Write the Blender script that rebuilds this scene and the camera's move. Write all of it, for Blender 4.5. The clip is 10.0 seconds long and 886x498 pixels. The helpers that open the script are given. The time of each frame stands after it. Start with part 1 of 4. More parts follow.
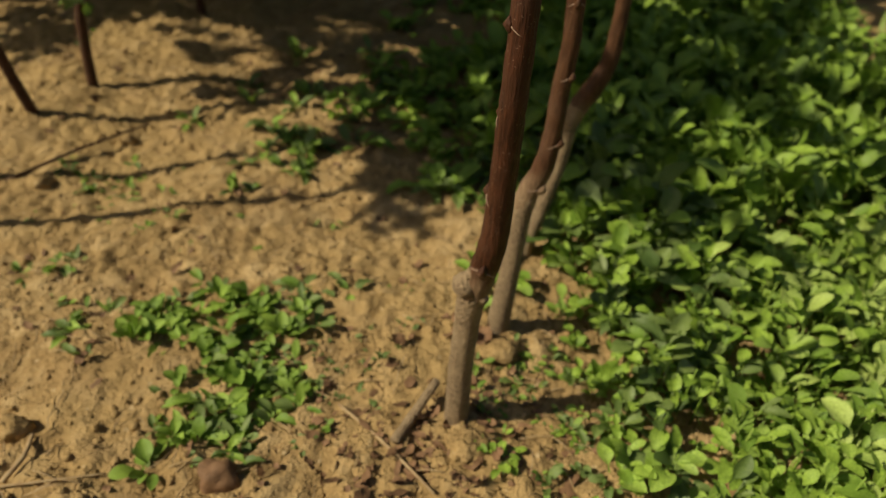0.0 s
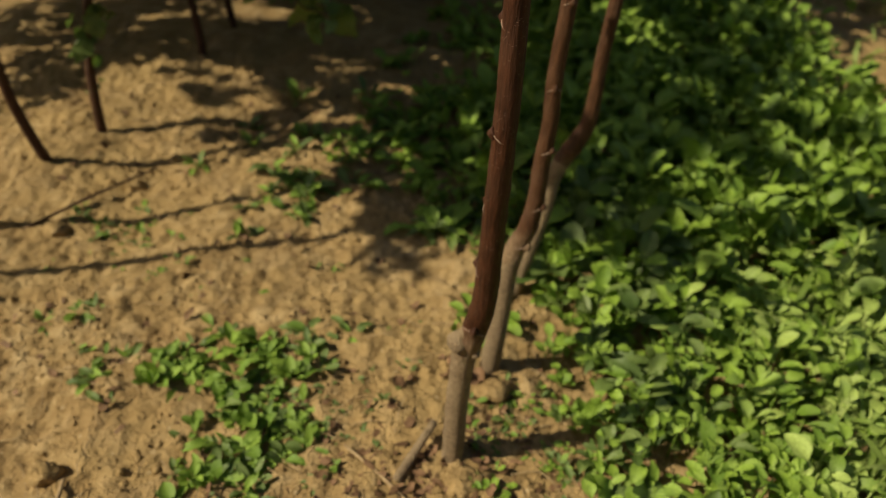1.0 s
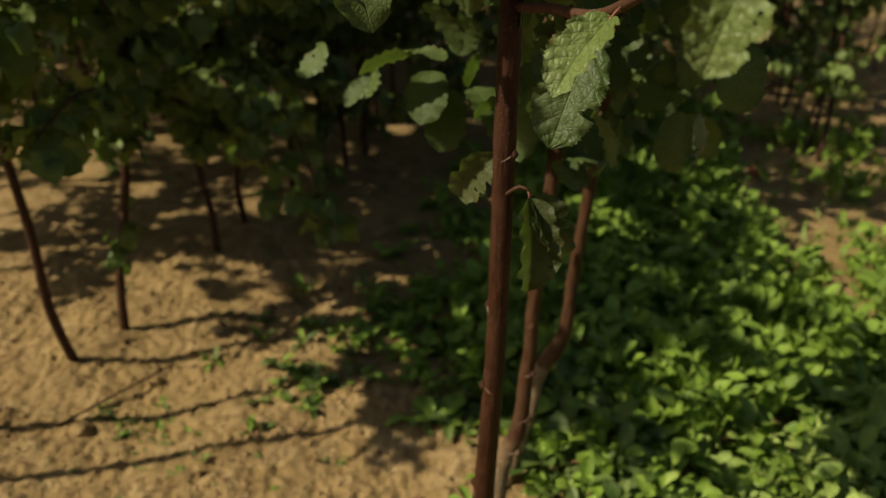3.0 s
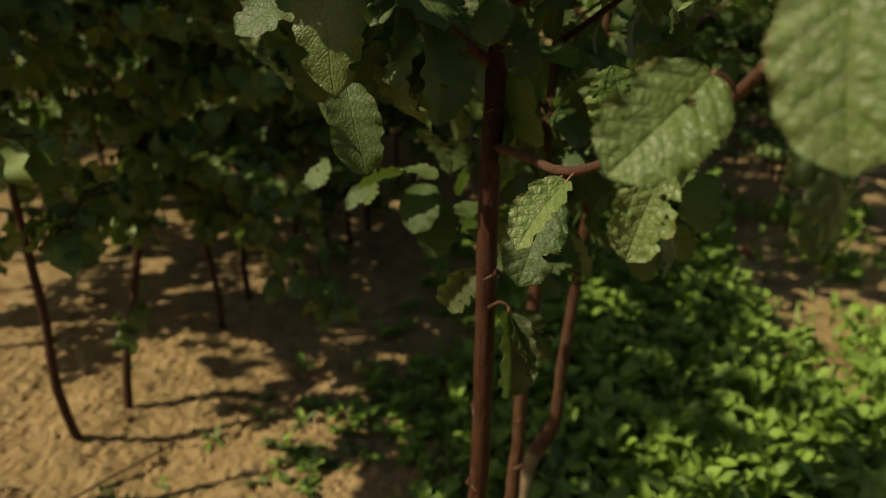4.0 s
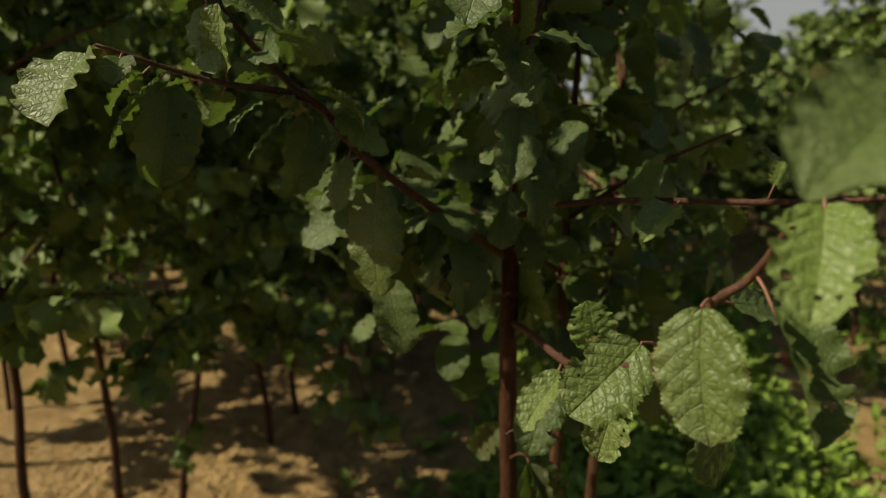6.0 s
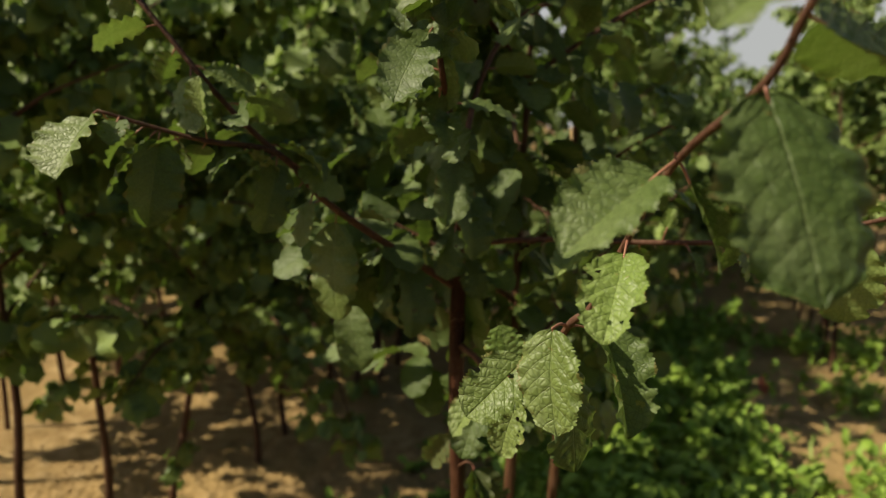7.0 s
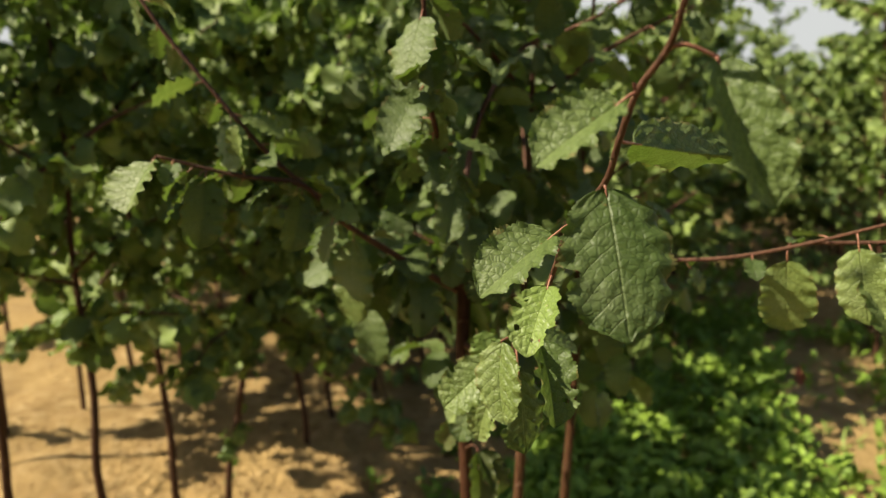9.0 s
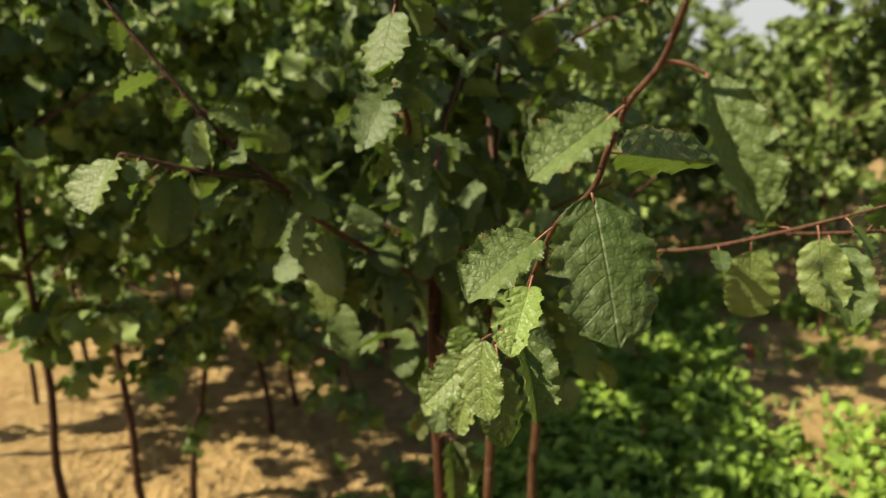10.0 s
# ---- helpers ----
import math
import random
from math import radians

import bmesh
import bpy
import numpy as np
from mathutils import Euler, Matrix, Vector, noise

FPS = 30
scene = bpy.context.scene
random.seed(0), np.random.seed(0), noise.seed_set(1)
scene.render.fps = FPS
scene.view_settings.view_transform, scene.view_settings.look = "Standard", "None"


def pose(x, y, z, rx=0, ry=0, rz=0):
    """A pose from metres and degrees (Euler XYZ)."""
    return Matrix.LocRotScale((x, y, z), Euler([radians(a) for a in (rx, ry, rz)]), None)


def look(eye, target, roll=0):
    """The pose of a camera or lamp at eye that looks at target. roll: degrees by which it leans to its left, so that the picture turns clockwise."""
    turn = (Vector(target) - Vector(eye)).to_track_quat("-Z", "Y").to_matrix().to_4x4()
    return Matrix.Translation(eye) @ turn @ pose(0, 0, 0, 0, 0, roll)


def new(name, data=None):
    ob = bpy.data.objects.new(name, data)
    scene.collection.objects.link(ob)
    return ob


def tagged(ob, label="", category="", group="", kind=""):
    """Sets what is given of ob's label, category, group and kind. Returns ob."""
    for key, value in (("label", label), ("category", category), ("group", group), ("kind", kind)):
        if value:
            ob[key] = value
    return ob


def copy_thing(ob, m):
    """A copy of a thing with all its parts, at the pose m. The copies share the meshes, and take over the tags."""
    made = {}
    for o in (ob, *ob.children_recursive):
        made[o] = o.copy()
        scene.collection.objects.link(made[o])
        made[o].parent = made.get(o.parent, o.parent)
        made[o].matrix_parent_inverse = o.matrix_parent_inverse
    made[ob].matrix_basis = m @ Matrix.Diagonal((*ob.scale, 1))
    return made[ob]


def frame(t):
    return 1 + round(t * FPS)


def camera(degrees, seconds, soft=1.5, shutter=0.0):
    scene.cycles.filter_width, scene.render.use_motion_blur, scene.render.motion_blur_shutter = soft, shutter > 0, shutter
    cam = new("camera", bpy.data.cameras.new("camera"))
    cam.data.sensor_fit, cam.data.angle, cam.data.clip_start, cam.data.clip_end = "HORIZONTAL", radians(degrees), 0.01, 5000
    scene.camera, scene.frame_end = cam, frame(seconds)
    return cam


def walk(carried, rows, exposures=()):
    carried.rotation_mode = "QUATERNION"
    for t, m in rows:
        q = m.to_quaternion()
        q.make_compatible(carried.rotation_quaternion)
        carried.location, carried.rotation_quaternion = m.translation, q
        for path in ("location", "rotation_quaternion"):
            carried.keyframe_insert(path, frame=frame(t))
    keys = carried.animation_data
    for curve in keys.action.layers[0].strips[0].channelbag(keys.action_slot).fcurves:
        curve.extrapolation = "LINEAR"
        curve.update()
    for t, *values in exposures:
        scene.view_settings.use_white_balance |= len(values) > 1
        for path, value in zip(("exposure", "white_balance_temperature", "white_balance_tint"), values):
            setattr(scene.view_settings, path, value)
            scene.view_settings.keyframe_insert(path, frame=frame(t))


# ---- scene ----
cam = camera(66.5, 10.0, soft=1.1)
PATH = [
    (0, (0.0678, 0.0678, 0.6494), (0.1065, 1.4335, -0.4602), 4.6),
    (0.5, (0.0642, 0.0528, 0.6943), (0.1135, 1.4159, -0.4171), 4.4),
    (1, (0.0634, 0.0484, 0.7383), (0.1144, 1.4247, -0.3573), 4.0),
    (1.5, (0.0546, 0.0387, 0.7788), (0.1126, 1.4582, -0.2596), 3.7),
    (2, (0.0510, 0.0220, 0.8228), (0.1126, 1.4942, -0.1399), 3.2),
    (2.5, (0.0484, 0.0009, 0.8518), (0.1100, 1.5198, -0.0370), 2.9),
    (3, (0.0449, -0.0202, 0.8941), (0.1091, 1.5594, 0.1197), 2.8),
    (3.2, (0.0466, -0.0246, 0.9046), (0.1135, 1.5734, 0.1707), 2.8),
    (4.3, (0.0581, -0.0678, 0.9777), (0.0862, 1.5919, 0.3925), 3.0),
    (4.5, (0.0572, -0.0748, 0.9918), (0.0669, 1.5928, 0.4286), 2.7),
    (5, (0.0607, -0.0924, 1.0182), (0.0361, 1.5937, 0.5122), 1.5),
    (5.5, (0.0651, -0.1144, 1.0375), (0.0123, 1.5893, 0.5966), 1.1),
    (6, (0.0678, -0.1470, 1.0622), (-0.0018, 1.5682, 0.6732), 1.0),
    (6.2, (0.0695, -0.1628, 1.0639), (0.0123, 1.5629, 0.7207), 1.8),
    (7.3, (0.1487, -0.2649, 1.1026), (0.0554, 1.4626, 0.7788), 0.7),
    (7.5, (0.1628, -0.2816, 1.1088), (0.0334, 1.4432, 0.7823), 0.6),
    (8, (0.1795, -0.3062, 1.1158), (-0.0053, 1.4133, 0.7920), 0.5),
    (8.5, (0.1839, -0.3256, 1.1299), (-0.0158, 1.3878, 0.7823), 0.4),
    (9, (0.1857, -0.3370, 1.1449), (-0.0194, 1.3728, 0.7814), 0.2),
    (9.5, (0.1813, -0.3370, 1.1537), (0.0114, 1.3702, 0.7612), 0.2),
    (10, (0.1681, -0.3379, 1.1598), (0.0748, 1.3710, 0.7480), 0.1),
]
walk(cam, [(t, look(eye, target, roll)) for t, eye, target, roll in PATH],
     exposures=[(0, 0.0), (2, -0.03), (3.2, -0.14), (4.5, -0.06), (6.2, -0.05), (7.3, 0.68), (8.0, 0.90), (10, 0.96)])
cam.data.dof.use_dof = True
cam.data.dof.focus_distance = 0.42
cam.data.dof.aperture_fstop = 6.3

# ---- light ----
SUN_FROM = Vector((-0.715, -0.2, 0.67)).normalized()
world = bpy.data.worlds.new("sky")
scene.world = world
world.use_nodes = True
wn = world.node_tree.nodes
sky = wn.new("ShaderNodeTexSky")
sky.sky_type = "NISHITA"
sky.sun_disc = False
sky.sun_elevation = math.asin(SUN_FROM.z)
sky.sun_rotation = math.atan2(SUN_FROM.x, SUN_FROM.y)
sky.air_density, sky.dust_density, sky.ozone_density = 1.0, 2.5, 1.0
wn["Background"].inputs["Strength"].default_value = 0.05
world.node_tree.links.new(sky.outputs["Color"], wn["Background"].inputs["Color"])
sun = new("sun", bpy.data.lights.new("sun", "SUN"))
sun.data.energy = 4.8
sun.data.angle = radians(0.6)
sun.data.color = (1.0, 0.89, 0.66)
sun.matrix_world = look(SUN_FROM * 20, (0, 0, 0))


# ---- materials ----
class Graph:
    """A short way to write node materials."""

    def __init__(self, name, rough=0.7):
        self.mat = bpy.data.materials.new(name)
        self.mat.use_nodes = True
        self.n, self.l = self.mat.node_tree.nodes, self.mat.node_tree.links
        self.b = self.n["Principled BSDF"]
        self.b.inputs["Roughness"].default_value = rough

    def node(self, kind, **sockets):
        nd = self.n.new(kind)
        for k, v in sockets.items():
            self.put(nd.inputs[k.replace("_", " ")], v)
        return nd

    def put(self, socket, v):
        if isinstance(v, bpy.types.NodeSocket):
            self.l.new(v, socket)
        else:
            socket.default_value = v

    def math(self, op, a, b=0.0, c=0.0):
        nd = self.n.new("ShaderNodeMath")
        nd.operation = op
        for s, v in zip(nd.inputs, (a, b, c)):
            self.put(s, v)
        return nd.outputs[0]

    def ramp(self, fac, stops):
        nd = self.n.new("ShaderNodeValToRGB")
        e = nd.color_ramp.elements
        while len(e) < len(stops):
            e.new(0.5)
        for el, (p, c) in zip(e, stops):
            el.position, el.color = p, (*c, 1) if len(c) == 3 else c
        self.put(nd.inputs["Fac"], fac)
        return nd.outputs["Color"]

    def noise(self, vec, scale, detail=5.0, rough=0.6):
        nd = self.node("ShaderNodeTexNoise", Scale=scale, Detail=detail, Roughness=rough)
        if vec is not None:
            self.l.new(vec, nd.inputs["Vector"])
        return nd.outputs["Fac"]

    def mix(self, fac, a, b, blend="MIX"):
        nd = self.n.new("ShaderNodeMix")
        nd.data_type, nd.blend_type = "RGBA", blend
        for s, v in ((nd.inputs[0], fac), (nd.inputs[6], a), (nd.inputs[7], b)):
            self.put(s, v if not isinstance(v, tuple) else (*v, 1))
        return nd.outputs[2]

    def bump(self, height, strength=0.5, distance=0.01, normal=None):
        nd = self.node("ShaderNodeBump", Strength=strength, Distance=distance, Height=height)
        if normal is not None:
            self.l.new(normal, nd.inputs["Normal"])
        return nd.outputs["Normal"]

    def coords(self, which="Object"):
        return self.n.new("ShaderNodeTexCoord").outputs[which]


def soil_material():
    g = Graph("dry_sandy_soil", 0.95)
    p = g.coords()
    big, mid, fine = g.noise(p, 2.2, 4), g.noise(p, 22, 6, 0.65), g.noise(p, 160, 4, 0.7)
    c = g.ramp(mid, [(0.28, (0.18, 0.110, 0.045)), (0.48, (0.355, 0.235, 0.102)), (0.66, (0.57, 0.415, 0.212))])
    c = g.mix(g.ramp(big, [(0.38, (0, 0, 0)), (0.66, (1, 1, 1))]), c, (0.42, 0.285, 0.120))
    c = g.mix(0.5, c, g.ramp(fine, [(0.25, (0.5, 0.5, 0.5)), (0.7, (1.1, 1.1, 1.1))]), "MULTIPLY")
    damp = g.noise(p, 5.5, 5, 0.7)
    c = g.mix(g.ramp(damp, [(0.52, (0, 0, 0)), (0.68, (0.6, 0.6, 0.6))]), c, (0.20, 0.122, 0.054))
    # scattered straw crumbs and pebbles
    v = g.node("ShaderNodeTexVoronoi", Vector=p, Scale=55.0)
    crumb = g.math("LESS_THAN", v.outputs["Distance"], 0.16)
    pick = g.math("GREATER_THAN", g.noise(p, 31, 2), 0.56)
    c = g.mix(g.math("MULTIPLY", g.math("MULTIPLY", crumb, pick), 0.6), c, (0.55, 0.42, 0.24))
    g.put(g.b.inputs["Base Color"], c)
    g.b.inputs["Specular IOR Level"].default_value = 0.15
    h = g.math("ADD", g.math("MULTIPLY", mid, 1.0), g.math("MULTIPLY", fine, 0.22))
    crack = g.node("ShaderNodeTexVoronoi", Vector=p, Scale=7.0)
    crack.feature = "DISTANCE_TO_EDGE"
    warp = g.n.new("ShaderNodeVectorMath")
    warp.operation = "MULTIPLY_ADD"
    wob = g.node("ShaderNodeTexNoise", Vector=p, Scale=9.0, Detail=4.0)
    g.put(warp.inputs[0], wob.outputs["Color"])
    warp.inputs[1].default_value = (0.35, 0.35, 0.35)
    g.put(warp.inputs[2], p)
    g.put(crack.inputs["Vector"], warp.outputs[0])
    h = g.math("ADD", h, g.math("MULTIPLY", g.math("MINIMUM", crack.outputs["Distance"], 0.03), 4.0))
    g.put(g.b.inputs["Normal"], g.bump(h, 1.0, 0.018))
    return g.mat


def bark_material(name, dark, light, scar, graft=None, rough=0.0035, grain=0.14):
    g = Graph(name, 0.55)
    p = g.coords()
    stretch = g.n.new("ShaderNodeMapping")
    stretch.inputs["Scale"].default_value = (1, 1, grain)
    g.put(stretch.inputs["Vector"], p)
    n1, n2 = g.noise(stretch.outputs[0], 260, 5, 0.65), g.noise(p, 38, 4)
    c = g.ramp(n1, [(0.3, dark), (0.7, light)])
    c = g.mix(g.ramp(n2, [(0.45, (0, 0, 0)), (0.7, (0.7, 0.7, 0.7))]), c, scar)
    if graft:
        # the scion's red bark gives way to the rootstock's grey below the union
        z = g.node("ShaderNodeSeparateXYZ", Vector=p).outputs["Z"]
        low = g.math("SUBTRACT", g.math("ADD", z, g.math("MULTIPLY", g.math("SUBTRACT", g.noise(p, 70, 4), 0.5), 0.035)), graft)
        fade = g.math("SUBTRACT", 0.5, g.math("MULTIPLY", low, 26.0))
        fade = g.math("MAXIMUM", 0.0, g.math("MINIMUM", fade, 1.0))
        c = g.mix(fade, c, g.ramp(n1, [(0.3, (0.15, 0.095, 0.052)), (0.7, (0.33, 0.23, 0.135))]))
    # pale lenticels
    ring = g.n.new("ShaderNodeMapping")
    ring.inputs["Scale"].default_value = (1, 1, 2.6)
    g.put(ring.inputs["Vector"], p)
    v = g.node("ShaderNodeTexVoronoi", Vector=ring.outputs[0], Scale=210.0)
    spot = g.math("MULTIPLY", g.math("LESS_THAN", v.outputs["Distance"], 0.16), g.math("GREATER_THAN", g.noise(p, 45, 2), 0.47))
    c = g.mix(g.math("MULTIPLY", spot, 0.38), c, (0.38, 0.26, 0.18))
    g.put(g.b.inputs["Base Color"], c)
    g.b.inputs["Specular IOR Level"].default_value = 0.22
    g.put(g.b.inputs["Roughness"], g.math("MULTIPLY_ADD", n2, 0.4, 0.4))
    h = g.math("ADD", n1, g.math("MULTIPLY", spot, 0.5))
    g.put(g.b.inputs["Normal"], g.bump(h, 0.8, rough))
    return g.mat


def leaf_material(name, deep, pale, under, gloss=0.42, veins=6.5, rugose=1.0, browned=0.35, dusty=0.6):
    """Blade colour with midrib, side veins and the puckered net between them, laid out by the leaf's own UVs."""
    g = Graph(name, gloss)
    uv = g.n.new("ShaderNodeUVMap").outputs[0]
    sep = g.node("ShaderNodeSeparateXYZ", Vector=uv)
    u, v = sep.outputs["X"], g.math("ABSOLUTE", g.math("SUBTRACT", sep.outputs["Y"], 0.5))
    p = g.coords()
    rnd = g.n.new("ShaderNodeNewGeometry").outputs["Random Per Island"]
    obj = g.n.new("ShaderNodeObjectInfo").outputs["Random"]
    wob = g.math("MULTIPLY", g.math("SUBTRACT", g.noise(p, 60, 2), 0.5), 0.05)
    side = g.math("FRACT", g.math("ADD", g.math("MULTIPLY", g.math("SUBTRACT", u, g.math("MULTIPLY", g.math("POWER", v, 1.25), 0.75)), veins), g.math("MULTIPLY", wob, veins)))
    ridge = g.math("ABSOLUTE", g.math("SUBTRACT", side, 0.5))
    vein_s = g.math("SUBTRACT", 1.0, g.math("MINIMUM", g.math("MULTIPLY", ridge, 19.0), 1.0))
    mid = g.math("SUBTRACT", 1.0, g.math("MINIMUM", g.math("MULTIPLY", v, 55.0), 1.0))
    vein = g.math("MAXIMUM", g.math("MULTIPLY", vein_s, 0.6), mid)
    cell = g.node("ShaderNodeTexVoronoi", Vector=p, Scale=250.0)
    cell.feature = "DISTANCE_TO_EDGE"
    pucker = g.math("MINIMUM", g.math("MULTIPLY", cell.outputs["Distance"], 4.5), 1.0)
    patch = g.noise(p, 28, 4)
    tone = g.math("ADD", g.math("MULTIPLY", rnd, 0.55), g.math("MULTIPLY", patch, 0.45))
    tone = g.math("ADD", tone, g.math("MULTIPLY", g.math("SUBTRACT", obj, 0.5), 0.42))
    c = g.ramp(tone, [(0.2, deep), (0.75, pale)])
    c = g.mix(g.math("MULTIPLY", vein, 0.33), c, under)
    line = g.math("MINIMUM", g.math("MULTIPLY", cell.outputs["Distance"], 10.0), 1.0)
    c = g.mix(g.math("MULTIPLY", g.math("SUBTRACT", 1.0, line), 0.55), c, tuple(0.6 * k for k in deep))
    # dry dust on some of the blade
    dust = g.ramp(g.noise(p, 24, 3, 0.5), [(0.50, (0, 0, 0)), (0.75, (0.34, 0.34, 0.34))])
    c = g.mix(g.math("MULTIPLY", dust, dusty), c, (0.34, 0.37, 0.21))
    # brown, dried rim and specks
    rim = g.math("GREATER_THAN", g.math("ADD", g.math("MULTIPLY", v, 1.3), g.math("MULTIPLY", g.noise(p, 75, 3), 0.62)), 0.94)
    speck = g.math("GREATER_THAN", g.noise(p, 130, 2), 0.735)
    c = g.mix(g.math("MULTIPLY", g.math("MAXIMUM", rim, speck), browned), c, (0.20, 0.10, 0.035))
    g.put(g.b.inputs["Base Color"], c)
    g.put(g.b.inputs["Roughness"], g.math("MULTIPLY_ADD", patch, 0.3, gloss - 0.03))
    g.b.inputs["Specular IOR Level"].default_value = 0.42
    h = g.math("ADD", g.math("MULTIPLY", pucker, 0.34), g.math("MULTIPLY", vein, -0.9))
    g.put(g.b.inputs["Normal"], g.bump(h, 0.4 * rugose, 0.0017))
    tr = g.node("ShaderNodeBsdfTranslucent", Color=g.mix(0.6, c, (0.20, 0.34, 0.03)))
    mx = g.n.new("ShaderNodeMixShader")
    g.put(mx.inputs[0], 0.24)
    g.l.new(g.b.outputs[0], mx.inputs[1])
    g.l.new(tr.outputs[0], mx.inputs[2])
    g.l.new(mx.outputs[0], g.n["Material Output"].inputs["Surface"])
    return g.mat


def plain_material(name, a, b, scale, rough=0.8, bump=0.4):
    g = Graph(name, rough)
    p = g.coords()
    n = g.noise(p, scale, 5)
    c = g.ramp(n, [(0.3, a), (0.7, b)])
    g.put(g.b.inputs["Base Color"], c)
    g.put(g.b.inputs["Normal"], g.bump(n, bump, 0.004))
    return g.mat


SOIL = soil_material()
ROOTSTOCK = bark_material("grey_brown_rootstock_bark", (0.160, 0.110, 0.064), (0.43, 0.310, 0.185), (0.43, 0.32, 0.19), None, 0.011, 0.9)
SCION = bark_material("red_brown_plum_bark", (0.028, 0.011, 0.006), (0.100, 0.045, 0.022), (0.085, 0.048, 0.028))
SCION_NEAR = bark_material("plum_bark_over_low_graft", (0.020, 0.007, 0.003), (0.088, 0.031, 0.013), (0.074, 0.032, 0.016), 0.235)
SCION_BACK = bark_material("plum_bark_over_high_graft", (0.036, 0.015, 0.007), (0.125, 0.058, 0.027), (0.110, 0.058, 0.032), 0.245)
TWIG = bark_material("young_purple_brown_bark", (0.048, 0.020, 0.011), (0.140, 0.066, 0.038), (0.115, 0.060, 0.038))
SCAR = plain_material("pale_bud_scar", (0.20, 0.12, 0.08), (0.34, 0.24, 0.17), 200)
PETIOLE = plain_material("pink_petiole", (0.24, 0.085, 0.06), (0.33, 0.16, 0.09), 120, 0.5, 0.1)
PLUM = leaf_material("plum_leaf", (0.043, 0.074, 0.016), (0.116, 0.164, 0.042), (0.18, 0.22, 0.075), dusty=0.4)
PLUM_YOUNG = leaf_material("young_plum_leaf", (0.125, 0.195, 0.036), (0.225, 0.305, 0.072), (0.28, 0.34, 0.12), 0.33)
PLUM_MID = leaf_material("half_grown_plum_leaf", (0.112, 0.160, 0.036), (0.200, 0.260, 0.070), (0.25, 0.30, 0.11), 0.35, 6.5, 1.3)
DRYING = leaf_material("drying_plum_leaf", (0.030, 0.048, 0.012), (0.085, 0.100, 0.028), (0.16, 0.15, 0.05), 0.45, 6.5, 1.0, 0.9)
CROWN = leaf_material("plum_foliage", (0.060, 0.110, 0.023), (0.245, 0.325, 0.080), (0.17, 0.23, 0.06), 0.45, 6.0, 0.6, 0.25)
WEED = leaf_material("weed_leaf", (0.082, 0.172, 0.013), (0.310, 0.455, 0.056), (0.31, 0.39, 0.10), 0.5, 5.0, 0.35, 0.12)
PALE_WEED = leaf_material("pale_weed_leaf", (0.19, 0.30, 0.045), (0.44, 0.56, 0.13), (0.47, 0.55, 0.20), 0.5, 5.0, 0.4, 0.12)
CREEPER = leaf_material("creeping_weed_leaf", (0.065, 0.120, 0.022), (0.190, 0.260, 0.062), (0.16, 0.22, 0.09), 0.45, 5.0, 0.4, 0.2)
GRASS = leaf_material("grass_blade", (0.15, 0.23, 0.03), (0.34, 0.42, 0.11), (0.36, 0.42, 0.16), 0.5, 2.0, 0.2, 0.25)
STRAW = plain_material("dry_straw", (0.24, 0.15, 0.07), (0.46, 0.34, 0.18), 60)
DEAD = plain_material("dead_brown_leaf", (0.10, 0.05, 0.02), (0.24, 0.13, 0.06), 40)
FALLEN = plain_material("fallen_red_leaf", (0.32, 0.07, 0.03), (0.45, 0.14, 0.06), 50)


# ---- shapes ----
def mesh_of(name, verts, faces, mats, uvs=None, smooth=True, slots=None):
    me = bpy.data.meshes.new(name)
    me.from_pydata([tuple(v) for v in verts], [], [tuple(int(i) for i in f) for f in faces])
    for m in mats:
        me.materials.append(m)
    if uvs is not None:
        lay = me.uv_layers.new(name="UVMap")
        idx = np.empty(len(me.loops), dtype=np.int32)
        me.loops.foreach_get("vertex_index", idx)
        lay.data.foreach_set("uv", np.asarray(uvs, dtype=np.float32)[idx].ravel())
    if slots is not None:
        me.polygons.foreach_set("material_index", np.asarray(slots, dtype=np.int32))
    if smooth:
        me.polygons.foreach_set("use_smooth", np.ones(len(me.polygons), dtype=bool))
    me.update()
    return me


class Heap:
    """Collects many small shapes into one mesh."""

    def __init__(self):
        self.v, self.f, self.uv, self.s, self.n = [], [], [], [], 0

    def add(self, shape, m=None, slot=0):
        v, f, uv = shape
        if m is not None:
            a = np.array(m)
            v = v @ a[:3, :3].T + a[:3, 3]
        self.v.append(v)
        self.uv.append(uv)
        self.f.extend([tuple(i + self.n for i in q) for q in f])
        self.s.extend([slot] * len(f))
        self.n += len(v)

    def mesh(self, name, mats):
        return mesh_of(name, np.concatenate(self.v), self.f, mats, np.concatenate(self.uv), True, self.s)


